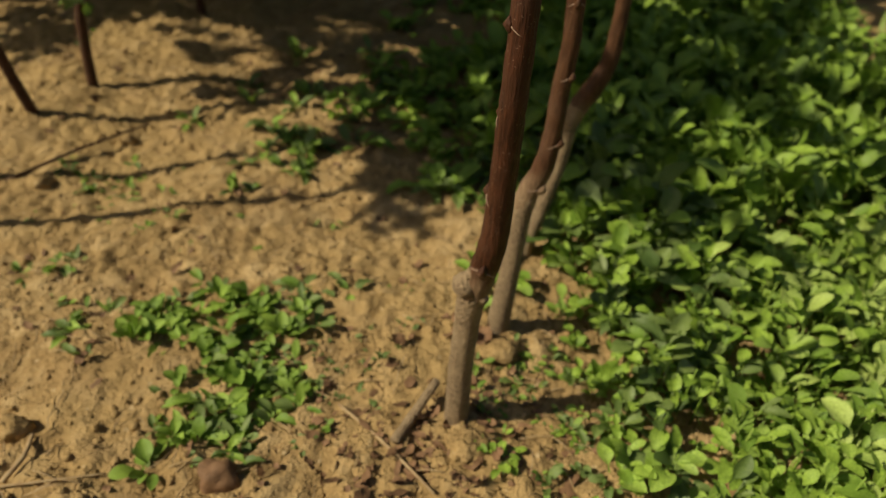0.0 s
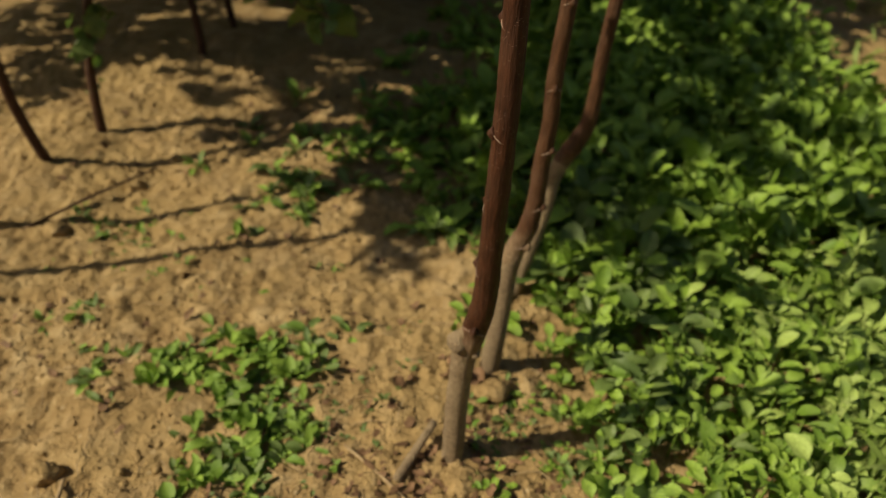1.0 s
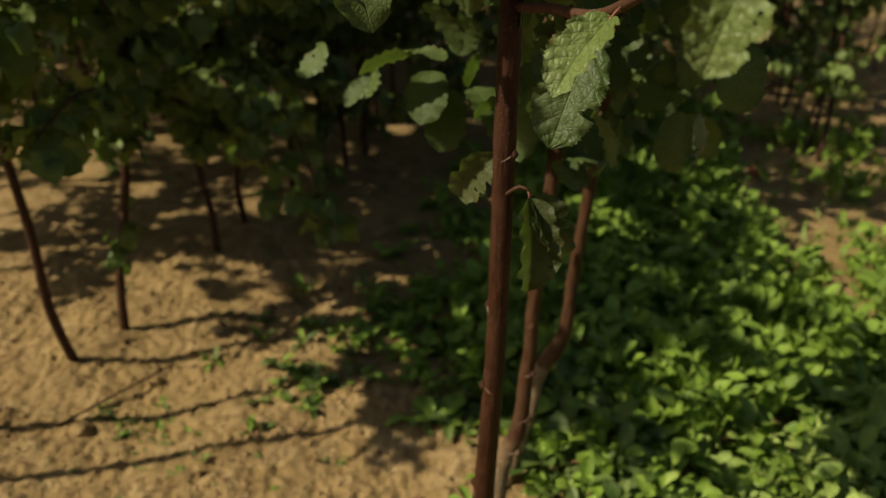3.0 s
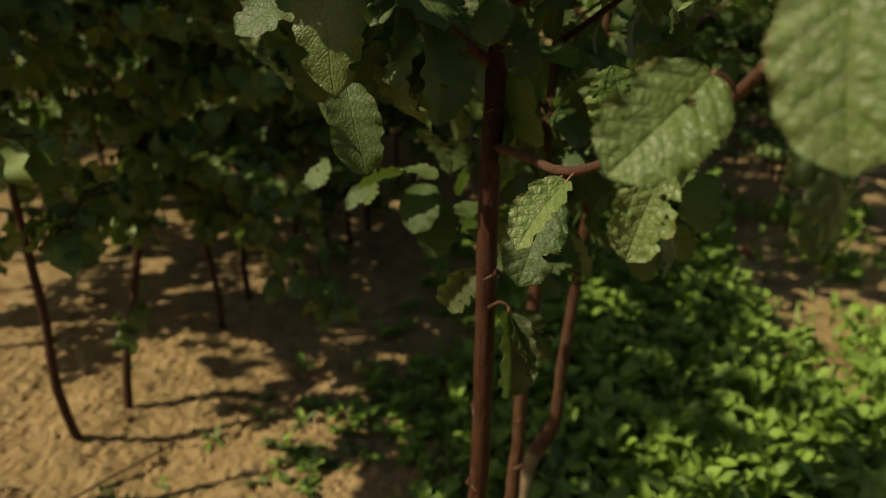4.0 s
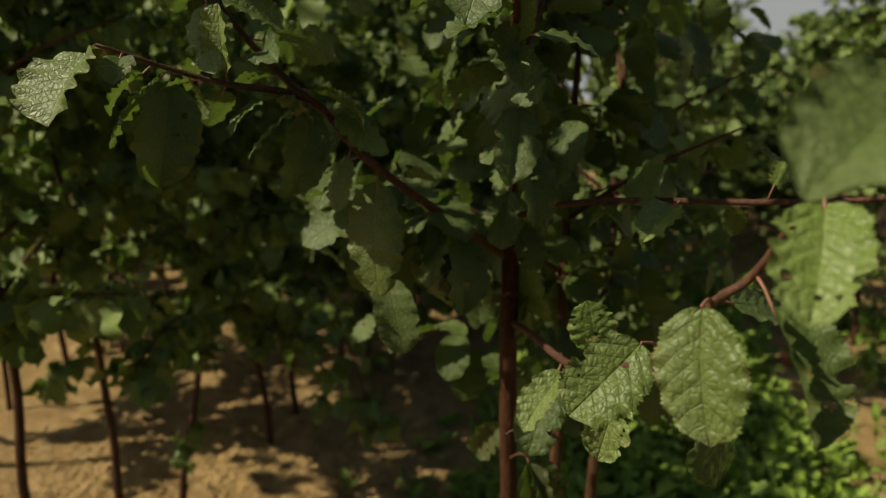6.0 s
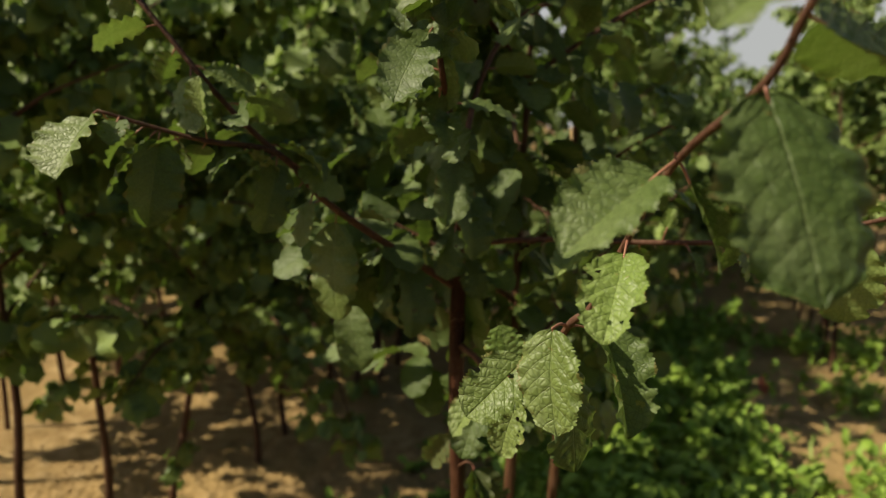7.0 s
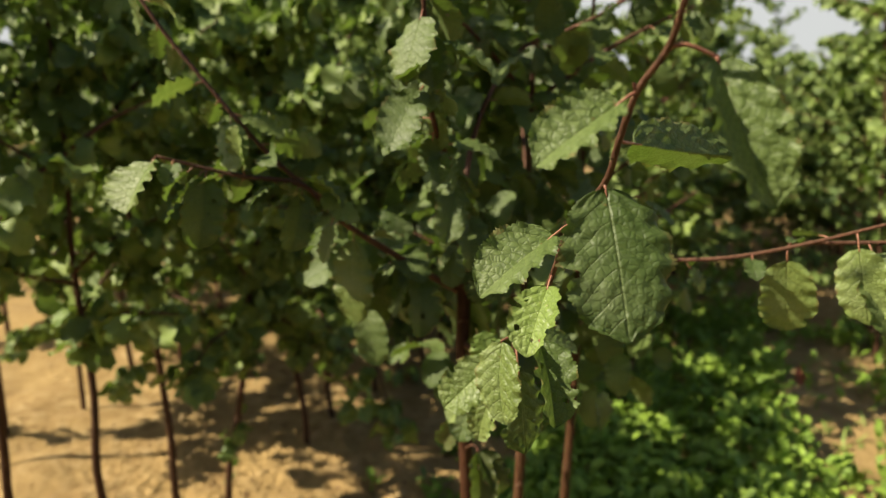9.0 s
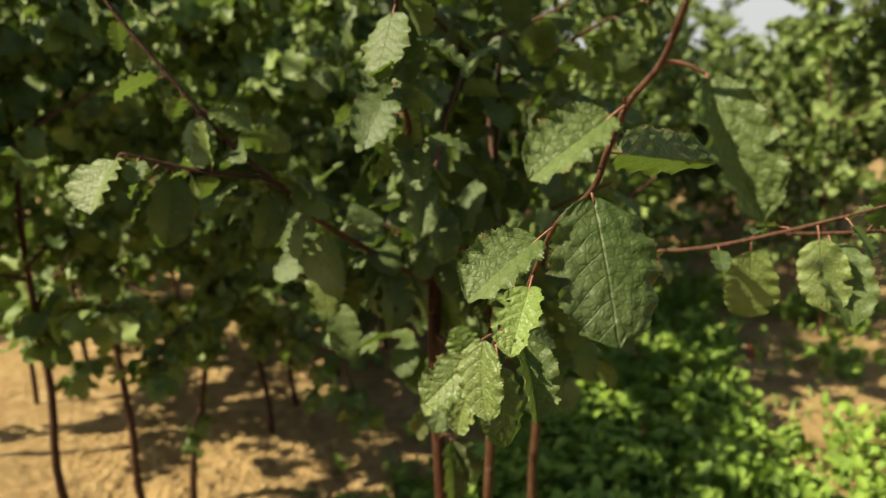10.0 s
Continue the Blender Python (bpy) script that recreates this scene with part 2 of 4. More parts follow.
def tube(points, radii, sides=8, lumps=0.0, rng=None, cap=True):
    """A round stem through the points."""
    pts = [Vector(p) for p in points]
    verts, faces, uv = [], [], []
    side = Vector((1, 0.13, 0.07))
    for i, p in enumerate(pts):
        d = (pts[min(i + 1, len(pts) - 1)] - pts[max(i - 1, 0)]).normalized()
        a = (side - d * side.dot(d)).normalized()
        b = d.cross(a)
        side = a
        for k in range(sides):
            w = 2 * math.pi * k / sides
            r = radii[i] * (1 + (lumps * (rng.random() - 0.5) if rng else 0))
            verts.append(p + (a * math.cos(w) + b * math.sin(w)) * r)
            uv.append((k / sides, i * 0.1))
    for i in range(len(pts) - 1):
        for k in range(sides):
            j = (k + 1) % sides
            faces.append((i * sides + k, i * sides + j, (i + 1) * sides + j, (i + 1) * sides + k))
    if cap:
        faces.append(tuple(range(sides))[::-1])
        faces.append(tuple((len(pts) - 1) * sides + k for k in range(sides)))
    return np.array([tuple(v) for v in verts]), faces, np.array(uv)


def smooth_path(points, radii, step=4):
    """Catmull-Rom through the points, with radii between."""
    p = [Vector(q) for q in points]
    out, rr = [], []
    for i in range(len(p) - 1):
        a, b, c, d = p[max(i - 1, 0)], p[i], p[i + 1], p[min(i + 2, len(p) - 1)]
        for k in range(step):
            t = k / step
            out.append(0.5 * (2 * b + (c - a) * t + (2 * a - 5 * b + 4 * c - d) * t * t + (3 * b - a - 3 * c + d) * t ** 3))
            rr.append(radii[i] * (1 - t) + radii[i + 1] * t)
    out.append(p[-1])
    rr.append(radii[-1])
    return out, rr


def leaf_shape(length, width, rng, nu=8, nv=4, curl=0.3, fold=0.15, teeth=0.0, widest=0.55, wave=0.06, petiole=0.0, pucker=0.0):
    """One simple leaf blade along +X, its face up."""
    us = np.linspace(0, 1, nu + 1)
    prof = np.power(us, 1.5 * widest) * np.power(1 - us, 1.24 * (1 - widest) + 0.12)
    prof = prof / prof.max()
    prof[0], prof[-1] = 0.02, 0.0
    ph = rng.random() * 6.28
    ph2 = rng.random() * 6.28
    sway = (rng.random() - 0.5) * 0.16
    verts, uv = [], []
    for i, u in enumerate(us):
        for j in range(nv + 1):
            s = 2 * j / nv - 1
            edge = abs(s) > 0.99
            half = prof[i] * width * 0.5
            notch = 0.0
            if edge and teeth:
                notch = teeth * (1 if i % 2 else -0.6) * (0.5 + rng.random())
            y = s * half * (1 + notch * 0.4) + sway * length * u * u
            x = u * length + (notch * length * 0.012 if edge else 0)
            a = curl * u * u
            z = -a * length * 0.55 + fold * abs(s) * half * 1.2
            x -= 0.18 * a * length * u
            z += wave * width * (s ** 2) * math.sin(u * 9 + ph + (1.7 if s > 0 else 0))
            if pucker:
                z += pucker * math.sin(34 * (u - 0.38 * abs(s) ** 1.2) + ph2 * 0.1) * (1 - u) ** 0.3 * (0.25 + abs(s)) * (0 if abs(s) < 0.05 else 1)
                z += pucker * 0.35 * (rng.random() - 0.5)
            if u > 0.9:
                z -= 0.1 * (u - 0.9) * length
            verts.append((x + petiole, y, z))
            uv.append((u, 0.5 + 0.5 * s * max(prof[i], 0.05)))
    faces = []
    for i in range(nu):
        for j in range(nv):
            a = i * (nv + 1) + j
            faces.append((a, a + nv + 1, a + nv + 2, a + 1))
    return np.array(verts), faces, np.array(uv)


def toothed_leaf(length, width, rng, sides=((0.1, 0.2), (0.1, 0.2)), curl=0.3, ruffle=0.3, petiole=0.0, bites=0, nu=36, nh=5):
    """A plum blade along +X, its face up: crenate rim, eaten bays and holes, swollen between sunken veins.
    sides: for each half the angle at the midrib and what is added to it towards the rim, in radians; upwards is positive."""
    us = np.linspace(0, 1, nu + 1)
    prof = np.power(us, 0.47) * np.power(1 - us, 0.50)
    prof = prof / prof.max()
    prof = prof * (1 - 0.45 * np.clip((us - 0.88) / 0.10, 0, 1) ** 1.5)
    prof[0], prof[-1] = 0.03, 0.0
    ph, ph2, ph3 = rng.random(3) * 6.28
    sway = (rng.random() - 0.5) * 0.16
    q = np.linspace(0, 1, nh + 1)
    turn = curl * us ** 1.3
    step = length / nu
    mx = np.concatenate(([0], np.cumsum(np.cos((turn[1:] + turn[:-1]) / 2)) * step))
    mz = -np.concatenate(([0], np.cumsum(np.sin((turn[1:] + turn[:-1]) / 2)) * step))
    halves = []
    for side in (0, 1):
        rim = prof * width * 0.5
        rim = rim * (1 + 0.03 * np.sin(us * 8 + rng.random() * 6) + 0.02 * np.sin(us * 21 + rng.random() * 6))
        at, deep, period, tooth = 0.0, 0.6, 3.0, np.zeros(nu + 1)
        for k in range(nu + 1):
            if at >= period:
                at, period, deep = 0.0, rng.uniform(2.6, 4.6) * max(1.0, nu / 110), rng.uniform(0.5, 1.2)
            tooth[k] = deep * (1.0 - (2 * at / period - 1) ** 2)
            at += 1.0
        smooth_rim = np.maximum(rim, 1e-6)
        rim = rim + (tooth - 0.5) * width * 0.04 * np.minimum(1, np.sin(np.pi * us) * 2.2)
        for _ in range(bites):
            if rng.random() < 0.65:
                c, w, d = rng.uniform(0.25, 0.92), rng.uniform(0.02, 0.06), rng.uniform(0.10, 0.38)
                rim = rim * (1 - d * np.exp(-((us - c) / w) ** 4))
        rim = np.maximum(rim, 0)
        fold, bend = sides[side]
        wave = 0.6 * np.sin(us * 13 + ph + 2.1 * side) + np.sin(us * 34 + ph3 + side)
        run = np.minimum(q[None, :] * smooth_rim[:, None], rim[:, None])
        run[:, -1] = rim
        part_q = run / smooth_rim[:, None]
        ang = fold + bend * part_q ** 3 + ruffle * wave[:, None] * part_q ** 3
        mid_a = (ang[:, 1:] + ang[:, :-1]) / 2
        ds = np.diff(run, axis=1)
        yy = np.concatenate((np.zeros((nu + 1, 1)), np.cumsum(np.cos(mid_a) * ds, 1)), 1)
        zz = np.concatenate((np.zeros((nu + 1, 1)), np.cumsum(np.sin(mid_a) * ds, 1)), 1)
        vv = 0.5 * run / (width * 0.5)
        cell = 6.5 * (us[:, None] - 0.75 * vv ** 1.25) + 0.5
        bulge = np.abs(np.sin(np.pi * cell)) ** 0.6
        zz = zz + length * 0.015 * (bulge - 0.6) * np.minimum(1, vv * 7) * ((1 - us) ** 0.25)[:, None]
        halves.append((yy, zz, vv))
    verts, uv = [], []
    for i in range(nu + 1):
        for j in range(-nh, nh + 1):
            side, k = (1, j) if j > 0 else (0, -j)
            yy, zz, vv = halves[side]
            y = math.copysign(yy[i, k], j) + sway * length * us[i] ** 2
            z = zz[i, k] + length * (0.013 * noise.noise((us[i] * 10 + ph * 9, j / nh * 5, ph2)) + 0.006 * noise.noise((us[i] * 24 + ph * 9, j / nh * 11, ph2)))
            verts.append((mx[i] + math.sin(turn[i]) * z + petiole, y, mz[i] + math.cos(turn[i]) * z))
            uv.append((us[i], 0.5 + math.copysign(vv[i, k], j)))
    gone = set()
    if bites > 1:
        for _ in range(bites):
            ci, cj, r = rng.uniform(0.2, 0.8) * nu, rng.uniform(0.3, 1.7) * nh, rng.uniform(0.012, 0.045)
            for i in range(nu):
                for j in range(2 * nh):
                    if ((i - ci) / nu) ** 2 + (0.32 * (j - cj) / nh) ** 2 < r * r * (0.7 + 0.6 * rng.random()):
                        gone.add((i, j))
    w = 2 * nh + 1
    faces = [(i * w + j, (i + 1) * w + j, (i + 1) * w + j + 1, i * w + j + 1) for i in range(nu) for j in range(2 * nh) if (i, j) not in gone]
    return np.array(verts), faces, np.array(uv)


def lay(at, way, face, spin=0.0):
    """The pose of a leaf whose base is at a point, that grows along way and faces face."""
    x = Vector(way).normalized()
    f = Vector(face)
    z = f - x * f.dot(x)
    if z.length < 1e-4:
        z = Vector((0, 0, 1)) - x * x.z
    z.normalize()
    m = Matrix((x, z.cross(x), z)).transposed().to_4x4()
    m.translation = Vector(at)
    return m @ Matrix.Rotation(spin, 4, "X")


def part(name, me, parent, label="", kind=""):
    ob = new(name, me)
    ob.parent = parent
    return tagged(ob, label, "", "", kind)


def thing(name, at, label, category, group="", kind=""):
    ob = new(name)
    ob.empty_display_size = 0.05
    ob.location = at
    return tagged(ob, label, category, group, kind)


# ---- ground ----
def height(x, y):
    """The soil's relief: soft beds, clods and crumbs."""
    near = max(0.0, 1 - max(abs(x) - 3, 0, abs(y - 1.5) - 4) / 6)
    h = 0.035 * noise.noise((x * 1.1, y * 1.1, 3.1)) - 0.012
    if near > 0:
        h += near * 0.022 * noise.noise((x * 5, y * 5, 0))
    # crumbs and clods where the soil lies close to the path
    close = max(0.0, 1 - max(-1.1 - x, x - 0.9, 0.36 - y, y - 1.7, 0.0) / 0.5)
    if close > 0:
        h += close * (0.010 * noise.noise((x * 13, y * 13, 7)) + 0.009 * abs(noise.noise((x * 25, y * 25, 2))) + 0.0065 * noise.noise((x * 52, y * 52, 5)))
        h += close * (0.0045 * noise.noise((x * 95, y * 95, 6)) + 0.003 * max(0.0, noise.noise((x * 38, y * 38, 11)) - 0.15))
    return h


def axis(a, b, step, far):
    """Even steps from a to b, then growing out to the far distance."""
    mid = list(np.arange(a, b, step))
    lo, hi, s = a, b, step
    left, right = [], []
    while hi < far:
        s *= 1.10
        lo, hi = lo - s, hi + s
        left.append(lo)
        right.append(hi)
    return left[::-1] + mid + [b] + right


def build_ground():
    xs, ys = axis(-1.1, 0.9, 0.0055, 400), axis(0.36, 1.7, 0.0055, 400)
    verts = [(x, y, height(x, y)) for y in ys for x in xs]
    w = len(xs)
    faces = [(j * w + i, j * w + i + 1, (j + 1) * w + i + 1, (j + 1) * w + i) for j in range(len(ys) - 1) for i in range(w - 1)]
    tagged(new("ground", mesh_of("ground", verts, faces, [SOIL])), "dry cracked yellow-brown sandy soil of a tree nursery", "ground", "", "structure")


build_ground()


def build_backdrop():
    """The bright hazy sky low over the far fields."""
    g = Graph("hazy_white_sky", 1.0)
    em = g.node("ShaderNodeEmission", Strength=0.38)
    em.inputs["Color"].default_value = (0.93, 0.95, 0.93, 1)
    g.l.new(em.outputs[0], g.n["Material Output"].inputs["Surface"])
    verts, n = [], 40
    for k in range(n + 1):
        a = radians(-75 + 160 * k / n)
        for z in (-5, 150):
            verts.append((380 * math.sin(a), 380 * math.cos(a), z))
    faces = [(2 * k, 2 * k + 2, 2 * k + 3, 2 * k + 1) for k in range(n)]
    tagged(new("backdrop", mesh_of("backdrop", verts, faces, [g.mat])), "bright white hazy summer sky over far fields", "sky", "", "structure")


build_backdrop()


# ---- young plum trees ----
def stem_nodes(path, radii, rng, me_heap, every=0.05):
    """Small bud scars and collars along a stem."""
    run = 0.0
    for i in range(1, len(path)):
        run += (path[i] - path[i - 1]).length
        if run > every:
            run = -rng.random() * every * 0.5
            d = (path[i] - path[i - 1]).normalized()
            w = rng.random() * 6.28
            a = d.orthogonal().normalized()
            out = a * math.cos(w) + d.cross(a) * math.sin(w)
            r = radii[i]
            p = path[i] + out * r * 0.8
            side = d.cross(out)
            arc = [path[i] + (out * math.cos(q) + side * math.sin(q)) * r * 1.0 + d * r * 0.28 * math.cos(2.2 * q) for q in np.linspace(-1.25, 1.25, 9)]
            me_heap.add(tube(arc, [r * f for f in (0.02, 0.05, 0.06, 0.07, 0.07, 0.07, 0.06, 0.05, 0.02)], 5), None, 1)
            me_heap.add(tube([p - d * r * 0.5, p, p + d * r * 0.4 + out * r * 0.35, p + d * r * 0.9 + out * r * 0.25], [r * 0.1, r * 0.42, r * 0.36, r * 0.06], 6))


def droop_leaf(rng, out, down=0.55):
    """A growing direction and a face for a hanging plum leaf."""
    way = Vector((out.x, out.y, 0)) * (1 - down * 0.6) + Vector((rng.normal(0, 0.3), rng.normal(0, 0.3), -down + rng.normal(0, 0.3)))
    face = Vector((out.x * 0.5 + rng.normal(0, 0.4), out.y * 0.5 + rng.normal(0, 0.4), 0.75))
    return way.normalized(), face


LOW = [leaf_shape(1.0, 0.64 + 0.12 * k / 6, np.random.default_rng(40 + k), 6, 2, 0.25 + 0.12 * k, 0.1 + 0.12 * (k % 3), 0.35, 0.46, 0.20, 0.12) for k in range(7)]


def make_tree(seed, tall, bare, leaves, spread=0.30, droop=0.0, sprout=0.0, sway=0.05):
    """A two-year nursery plum: rootstock, graft knee, scion stem, slim limbs and a loose hanging crown."""
    rng = np.random.default_rng(seed)
    tree = thing("plum_tree", (0, 0, 0), "young plum tree with slim red-brown stem and loose green crown", "tree", "nursery rows of young plum trees")
    lean = Vector((rng.normal(0, sway), rng.normal(0, sway), 0))
    knee = Vector((rng.normal(0, 0.012), rng.normal(0, 0.012), 0))
    pts, rad = [], []
    for k in range(10):
        s = k / 9
        z = s * tall - 0.03
        p = Vector((0, 0, z)) + lean * z + Vector((rng.normal(0, 0.006), rng.normal(0, 0.006), 0)) + (knee if k > 1 else Vector())
        pts.append(p)
        rad.append(0.0088 * (1 - s) ** 0.8 + 0.0022)
    path, rr = smooth_path(pts, rad, 3)
    h = Heap()
    h.add(tube(path, rr, 7))
    part("trunk", h.mesh("trunk", [SCION]), tree)
    foliage, stems = Heap(), []
    n_limb = 14
    for k in range(n_limb):
        z = bare + (tall - bare) * (k + rng.random() * 0.7) / n_limb
        base = path[min(len(path) - 2, int(z / tall * (len(path) - 1)))]
        a = k * 2.4 + rng.random()
        length = spread * (1.25 - 0.75 * (z - bare) / (tall - bare)) * rng.uniform(0.75, 1.3)
        out = Vector((math.cos(a), math.sin(a), 0))
        weep = droop * max(0.0, 1 - 1.6 * (z - bare) / (tall - bare))
        lp = [base + out * length * s + Vector((0, 0, length * (0.75 * s - (0.1 + weep) * s * s) + rng.normal(0, 0.01))) for s in (0, 0.3, 0.65, 1.0)]
        lpath, lr = smooth_path(lp, [0.005, 0.004, 0.003, 0.0015], 3)
        lh = Heap()
        lh.add(tube(lpath, lr, 5))
        part("branch", lh.mesh("branch", [TWIG]), tree)
        stems.append((lpath, out))
    stems.append((path[int(len(path) * bare / tall):], None))
    total = sum(len(s[0]) for s in stems)
    for i in range(leaves):
        lpath, out = stems[int(rng.choice(len(stems), p=[len(s[0]) / total for s in stems]))]
        p = lpath[int(rng.integers(0 if out is None else 1, len(lpath)))]
        w = rng.random() * 6.28
        o = Vector((math.cos(w), math.sin(w), 0))
        way, face = droop_leaf(rng, o, rng.uniform(0.1, 0.95))
        size = rng.uniform(0.036, 0.076)
        foliage.add(LOW[int(rng.integers(7))], lay(p + o * rng.uniform(0.0, 0.03), way, face) @ Matrix.Scale(size, 4))
    if sprout:
        for i in range(16):
            p = path[int(len(path) * sprout / tall)] + Vector((rng.normal(0, 0.012), rng.normal(0, 0.012), rng.normal(0, 0.035)))
            way, face = droop_leaf(rng, Vector((rng.normal(0, 0.7), rng.normal(0, 0.7), 0)), rng.uniform(0.1, 0.8))
            foliage.add(LOW[int(rng.integers(7))], lay(p, way, face) @ Matrix.Scale(rng.uniform(0.03, 0.055), 4))
    part("crown", foliage.mesh("crown", [CROWN]), tree, "loose drooping green plum leaves", "stuff")
    return tree


PROTOS = []
for k in range(7):
    PROTOS.append(make_tree(100 + k, 1.75 + 0.12 * (k % 4), 0.36 + 0.07 * (k % 3), 660, 0.36, 0.4))
HIGH = [make_tree(120 + k, 1.55 + 0.1 * k, 0.84 - 0.16 * k, 560 + 60 * k, 0.30, 0.3 * k, 0.0, 0.0) for k in range(2)]
DENSE = [make_tree(130 + k, 1.85 + 0.08 * k, 0.50, 1450, 0.40, 1.1) for k in range(3)]
BUSHY = [make_tree(140 + k, 1.35 + 0.1 * k, 0.36, 1650, 0.46, 1.2) for k in range(2)]
BUSHY.append(make_tree(150, 1.15, 0.24, 1100, 0.34, 0.9))
MIDDLE = [make_tree(160 + k, 1.46 + 0.06 * k, 0.74 - 0.22 * k, 900 + 350 * k, 0.36, 0.6, 0.30 * k, 0.0) for k in range(2)]
OPEN = [make_tree(170 + k, 1.72 + 0.08 * k, 0.74, 620, 0.32, 0.3) for k in range(3)]
PROTOS += HIGH + DENSE + BUSHY + MIDDLE + OPEN
used = set()


def plant(x, y, rng, which=None, scale=None, lean=0.0):
    k = int(rng.integers(7)) if which is None else which
    s = scale or rng.uniform(0.9, 1.12)
    m = Matrix.Translation((x, y, height(x, y))) @ Matrix.Rotation(lean, 4, "Y") @ Matrix.Rotation(rng.random() * 6.28, 4, "Z") @ Matrix.Scale(s, 4)
    if k not in used:
        used.add(k)
        PROTOS[k].matrix_basis = m
        return PROTOS[k]
    return copy_thing(PROTOS[k], m)


def plant_rows():
    rng = np.random.default_rng(5)
    # the first trees of the row to the left, one by one
    for x, y, k in ((-0.86, 0.82, 7), (-0.775, 1.01, 8), (-0.70, 1.206, 15), (-0.65, 1.36, 16), (-0.531, 1.756, 12), (-0.511, 1.962, 13), (-0.40, 2.236, 9), (-0.335, 2.432, 14), (-0.256, 2.52, 10), (-0.20, 2.72, 11)):
        plant(x, y, rng, k, 1.0, {15: -0.085, 16: 0.15}.get(k, 0.0))
    # an extra tree out of view, added to shade the soil right of it
    plant(-1.74, 1.44, rng, 7, 1.25)
    # rows by their distance from the near row, where they begin, where they end, and the spacing in the row
    for off, y0, y1, step, size in ((-1.02, 2.9, 5.6, 0.20, 1.0), (0.0, 2.05, 6.0, 0.25, 0.98), (-2.04, 1.68, 6.5, 0.24, 1.0), (-3.06, 2.6, 7.5, 0.28, 1.1), (-4.1, 3.2, 8.5, 0.36, 1.15),
                                    (1.02, 2.85, 7.0, 0.21, 0.87), (2.04, 3.4, 8.5, 0.28, 0.93), (3.06, 4.4, 9.5, 0.4, 0.96), (-5.1, 4.0, 9.0, 0.45, 1.2), (4.1, 5.5, 10.5, 0.5, 0.96),
                                    (0.45, 6.2, 9.5, 0.35, 0.92), (1.1, 7.2, 10.5, 0.30, 0.86), (-0.5, 6.0, 8.5, 0.45, 1.2)):
        y = y0
        while y < y1:
            x = 0.111 + 0.30 * (y - 0.548) + off + rng.normal(0, 0.02)
            kind = 17 if off > 0.9 and rng.random() < 0.75 else 9 if off < -0.9 and rng.random() < 0.5 else None
            plant(x, y, rng, kind and kind + int(rng.integers(3)), size * rng.uniform(0.9, 1.1))
            y += step * rng.uniform(0.85, 1.2)
    # unseen trees added behind the path, to cut the sky light and soil bounce
    back = np.random.default_rng(9)
    for off in (-3.06, -2.04, -1.02, 0.0, 1.02, 2.04, 3.06):
        for k in range(5):
            y = -1.35 - 0.34 * (k + back.uniform(-0.2, 0.2))
            plant(0.111 + 0.30 * (y - 0.548) + off + back.normal(0, 0.03), y, back, 9 + k % 3, back.uniform(0.9, 1.1))

    # bushy saplings where the alley of weeds closes
    for k in range(7):
        y = 4.9 + 1.2 * rng.random()
        plant(1.38 + (k + rng.random()) * 0.17 + 0.3 * (y - 4.5), y, rng, 12 + k % 3, rng.uniform(0.75, 1.1))


plant_rows()


# ---- the tree that the camera climbs, and its two neighbours ----
def stem(name, parent, points, radii, mat, seed, sides=14, step=5, nodes=0.06, label=""):
    rng = np.random.default_rng(seed)
    path, rr = smooth_path(points, radii, step)
    rr = [r * (1 + 0.02 * math.sin(i * 1.7 + seed)) for i, r in enumerate(rr)]
    h = Heap()
    h.add(tube(path, rr, sides, 0.05, rng))
    if nodes:
        stem_nodes(path, rr, rng, h, nodes)
    return part(name, h.mesh(name, [mat, SCAR]), parent, label), path


RAGGED = [toothed_leaf(1.0, 0.56 + 0.03 * k, np.random.default_rng(70 + k), ((0.5 - 0.2 * k, 0.5), (0.1 * k, -0.4)), 0.3 + 0.15 * k, 0.4, 0.15, k % 3, 20, 3) for k in range(7)]
FINE_RNG = np.random.default_rng(77)


def plum_leaf(parent, at, tip, face, width=0.66, curl=0.3, seed=0, mat=None, bites=0, sides=None, pet=0.012, label="", ruffle=0.35, hero=False, on=None):
    """A full plum leaf with crenate rim and its pink petiole; at: the petiole's foot, tip: the blade's end."""
    rng = np.random.default_rng(1000 + seed)
    if sides is None:
        sides = ((rng.uniform(-0.2, 0.7), rng.uniform(-0.9, 0.8)), (rng.uniform(-0.2, 0.7), rng.uniform(-0.9, 0.8)))
    a, b = Vector(at), Vector(tip)
    if on:
        # the petiole starts at the stem itself
        near = min(on, key=lambda p: (p - a).length)
        if (near - a).length < 0.025:
            pet += (near - a).length * 0.6
            a = near
    length = (b - a).length * (1 + 0.10 * curl)
    h = Heap()
    nu, nh = (110, 15) if hero else (36, 5)
    h.add(toothed_leaf(length - pet, (length - pet) * width, rng, sides, curl, ruffle, pet, bites, nu, nh), None, 0)
    h.add(tube([(0, 0, 0), (pet * 0.5, 0, 0.001), (pet * 1.05, 0, 0), (pet * 1.05 + length * 0.05, 0, -0.0006)], [0.0010, 0.0008, 0.0007, 0.0003], 6), None, 1)
    tip_at = Vector(h.v[0][-1 - nh])
    turn = tip_at.normalized().rotation_difference(Vector((1, 0, 0))).to_matrix().to_4x4() @ Matrix.Scale((b - a).length / tip_at.length, 4)
    rot = np.array(turn)[:3, :3]
    h.v = [v @ rot.T for v in h.v]
    leaf = part("leaf", h.mesh("leaf", [mat or PLUM, PETIOLE]), parent, label)
    leaf.matrix_basis = lay(a, b - a, face)
    return leaf


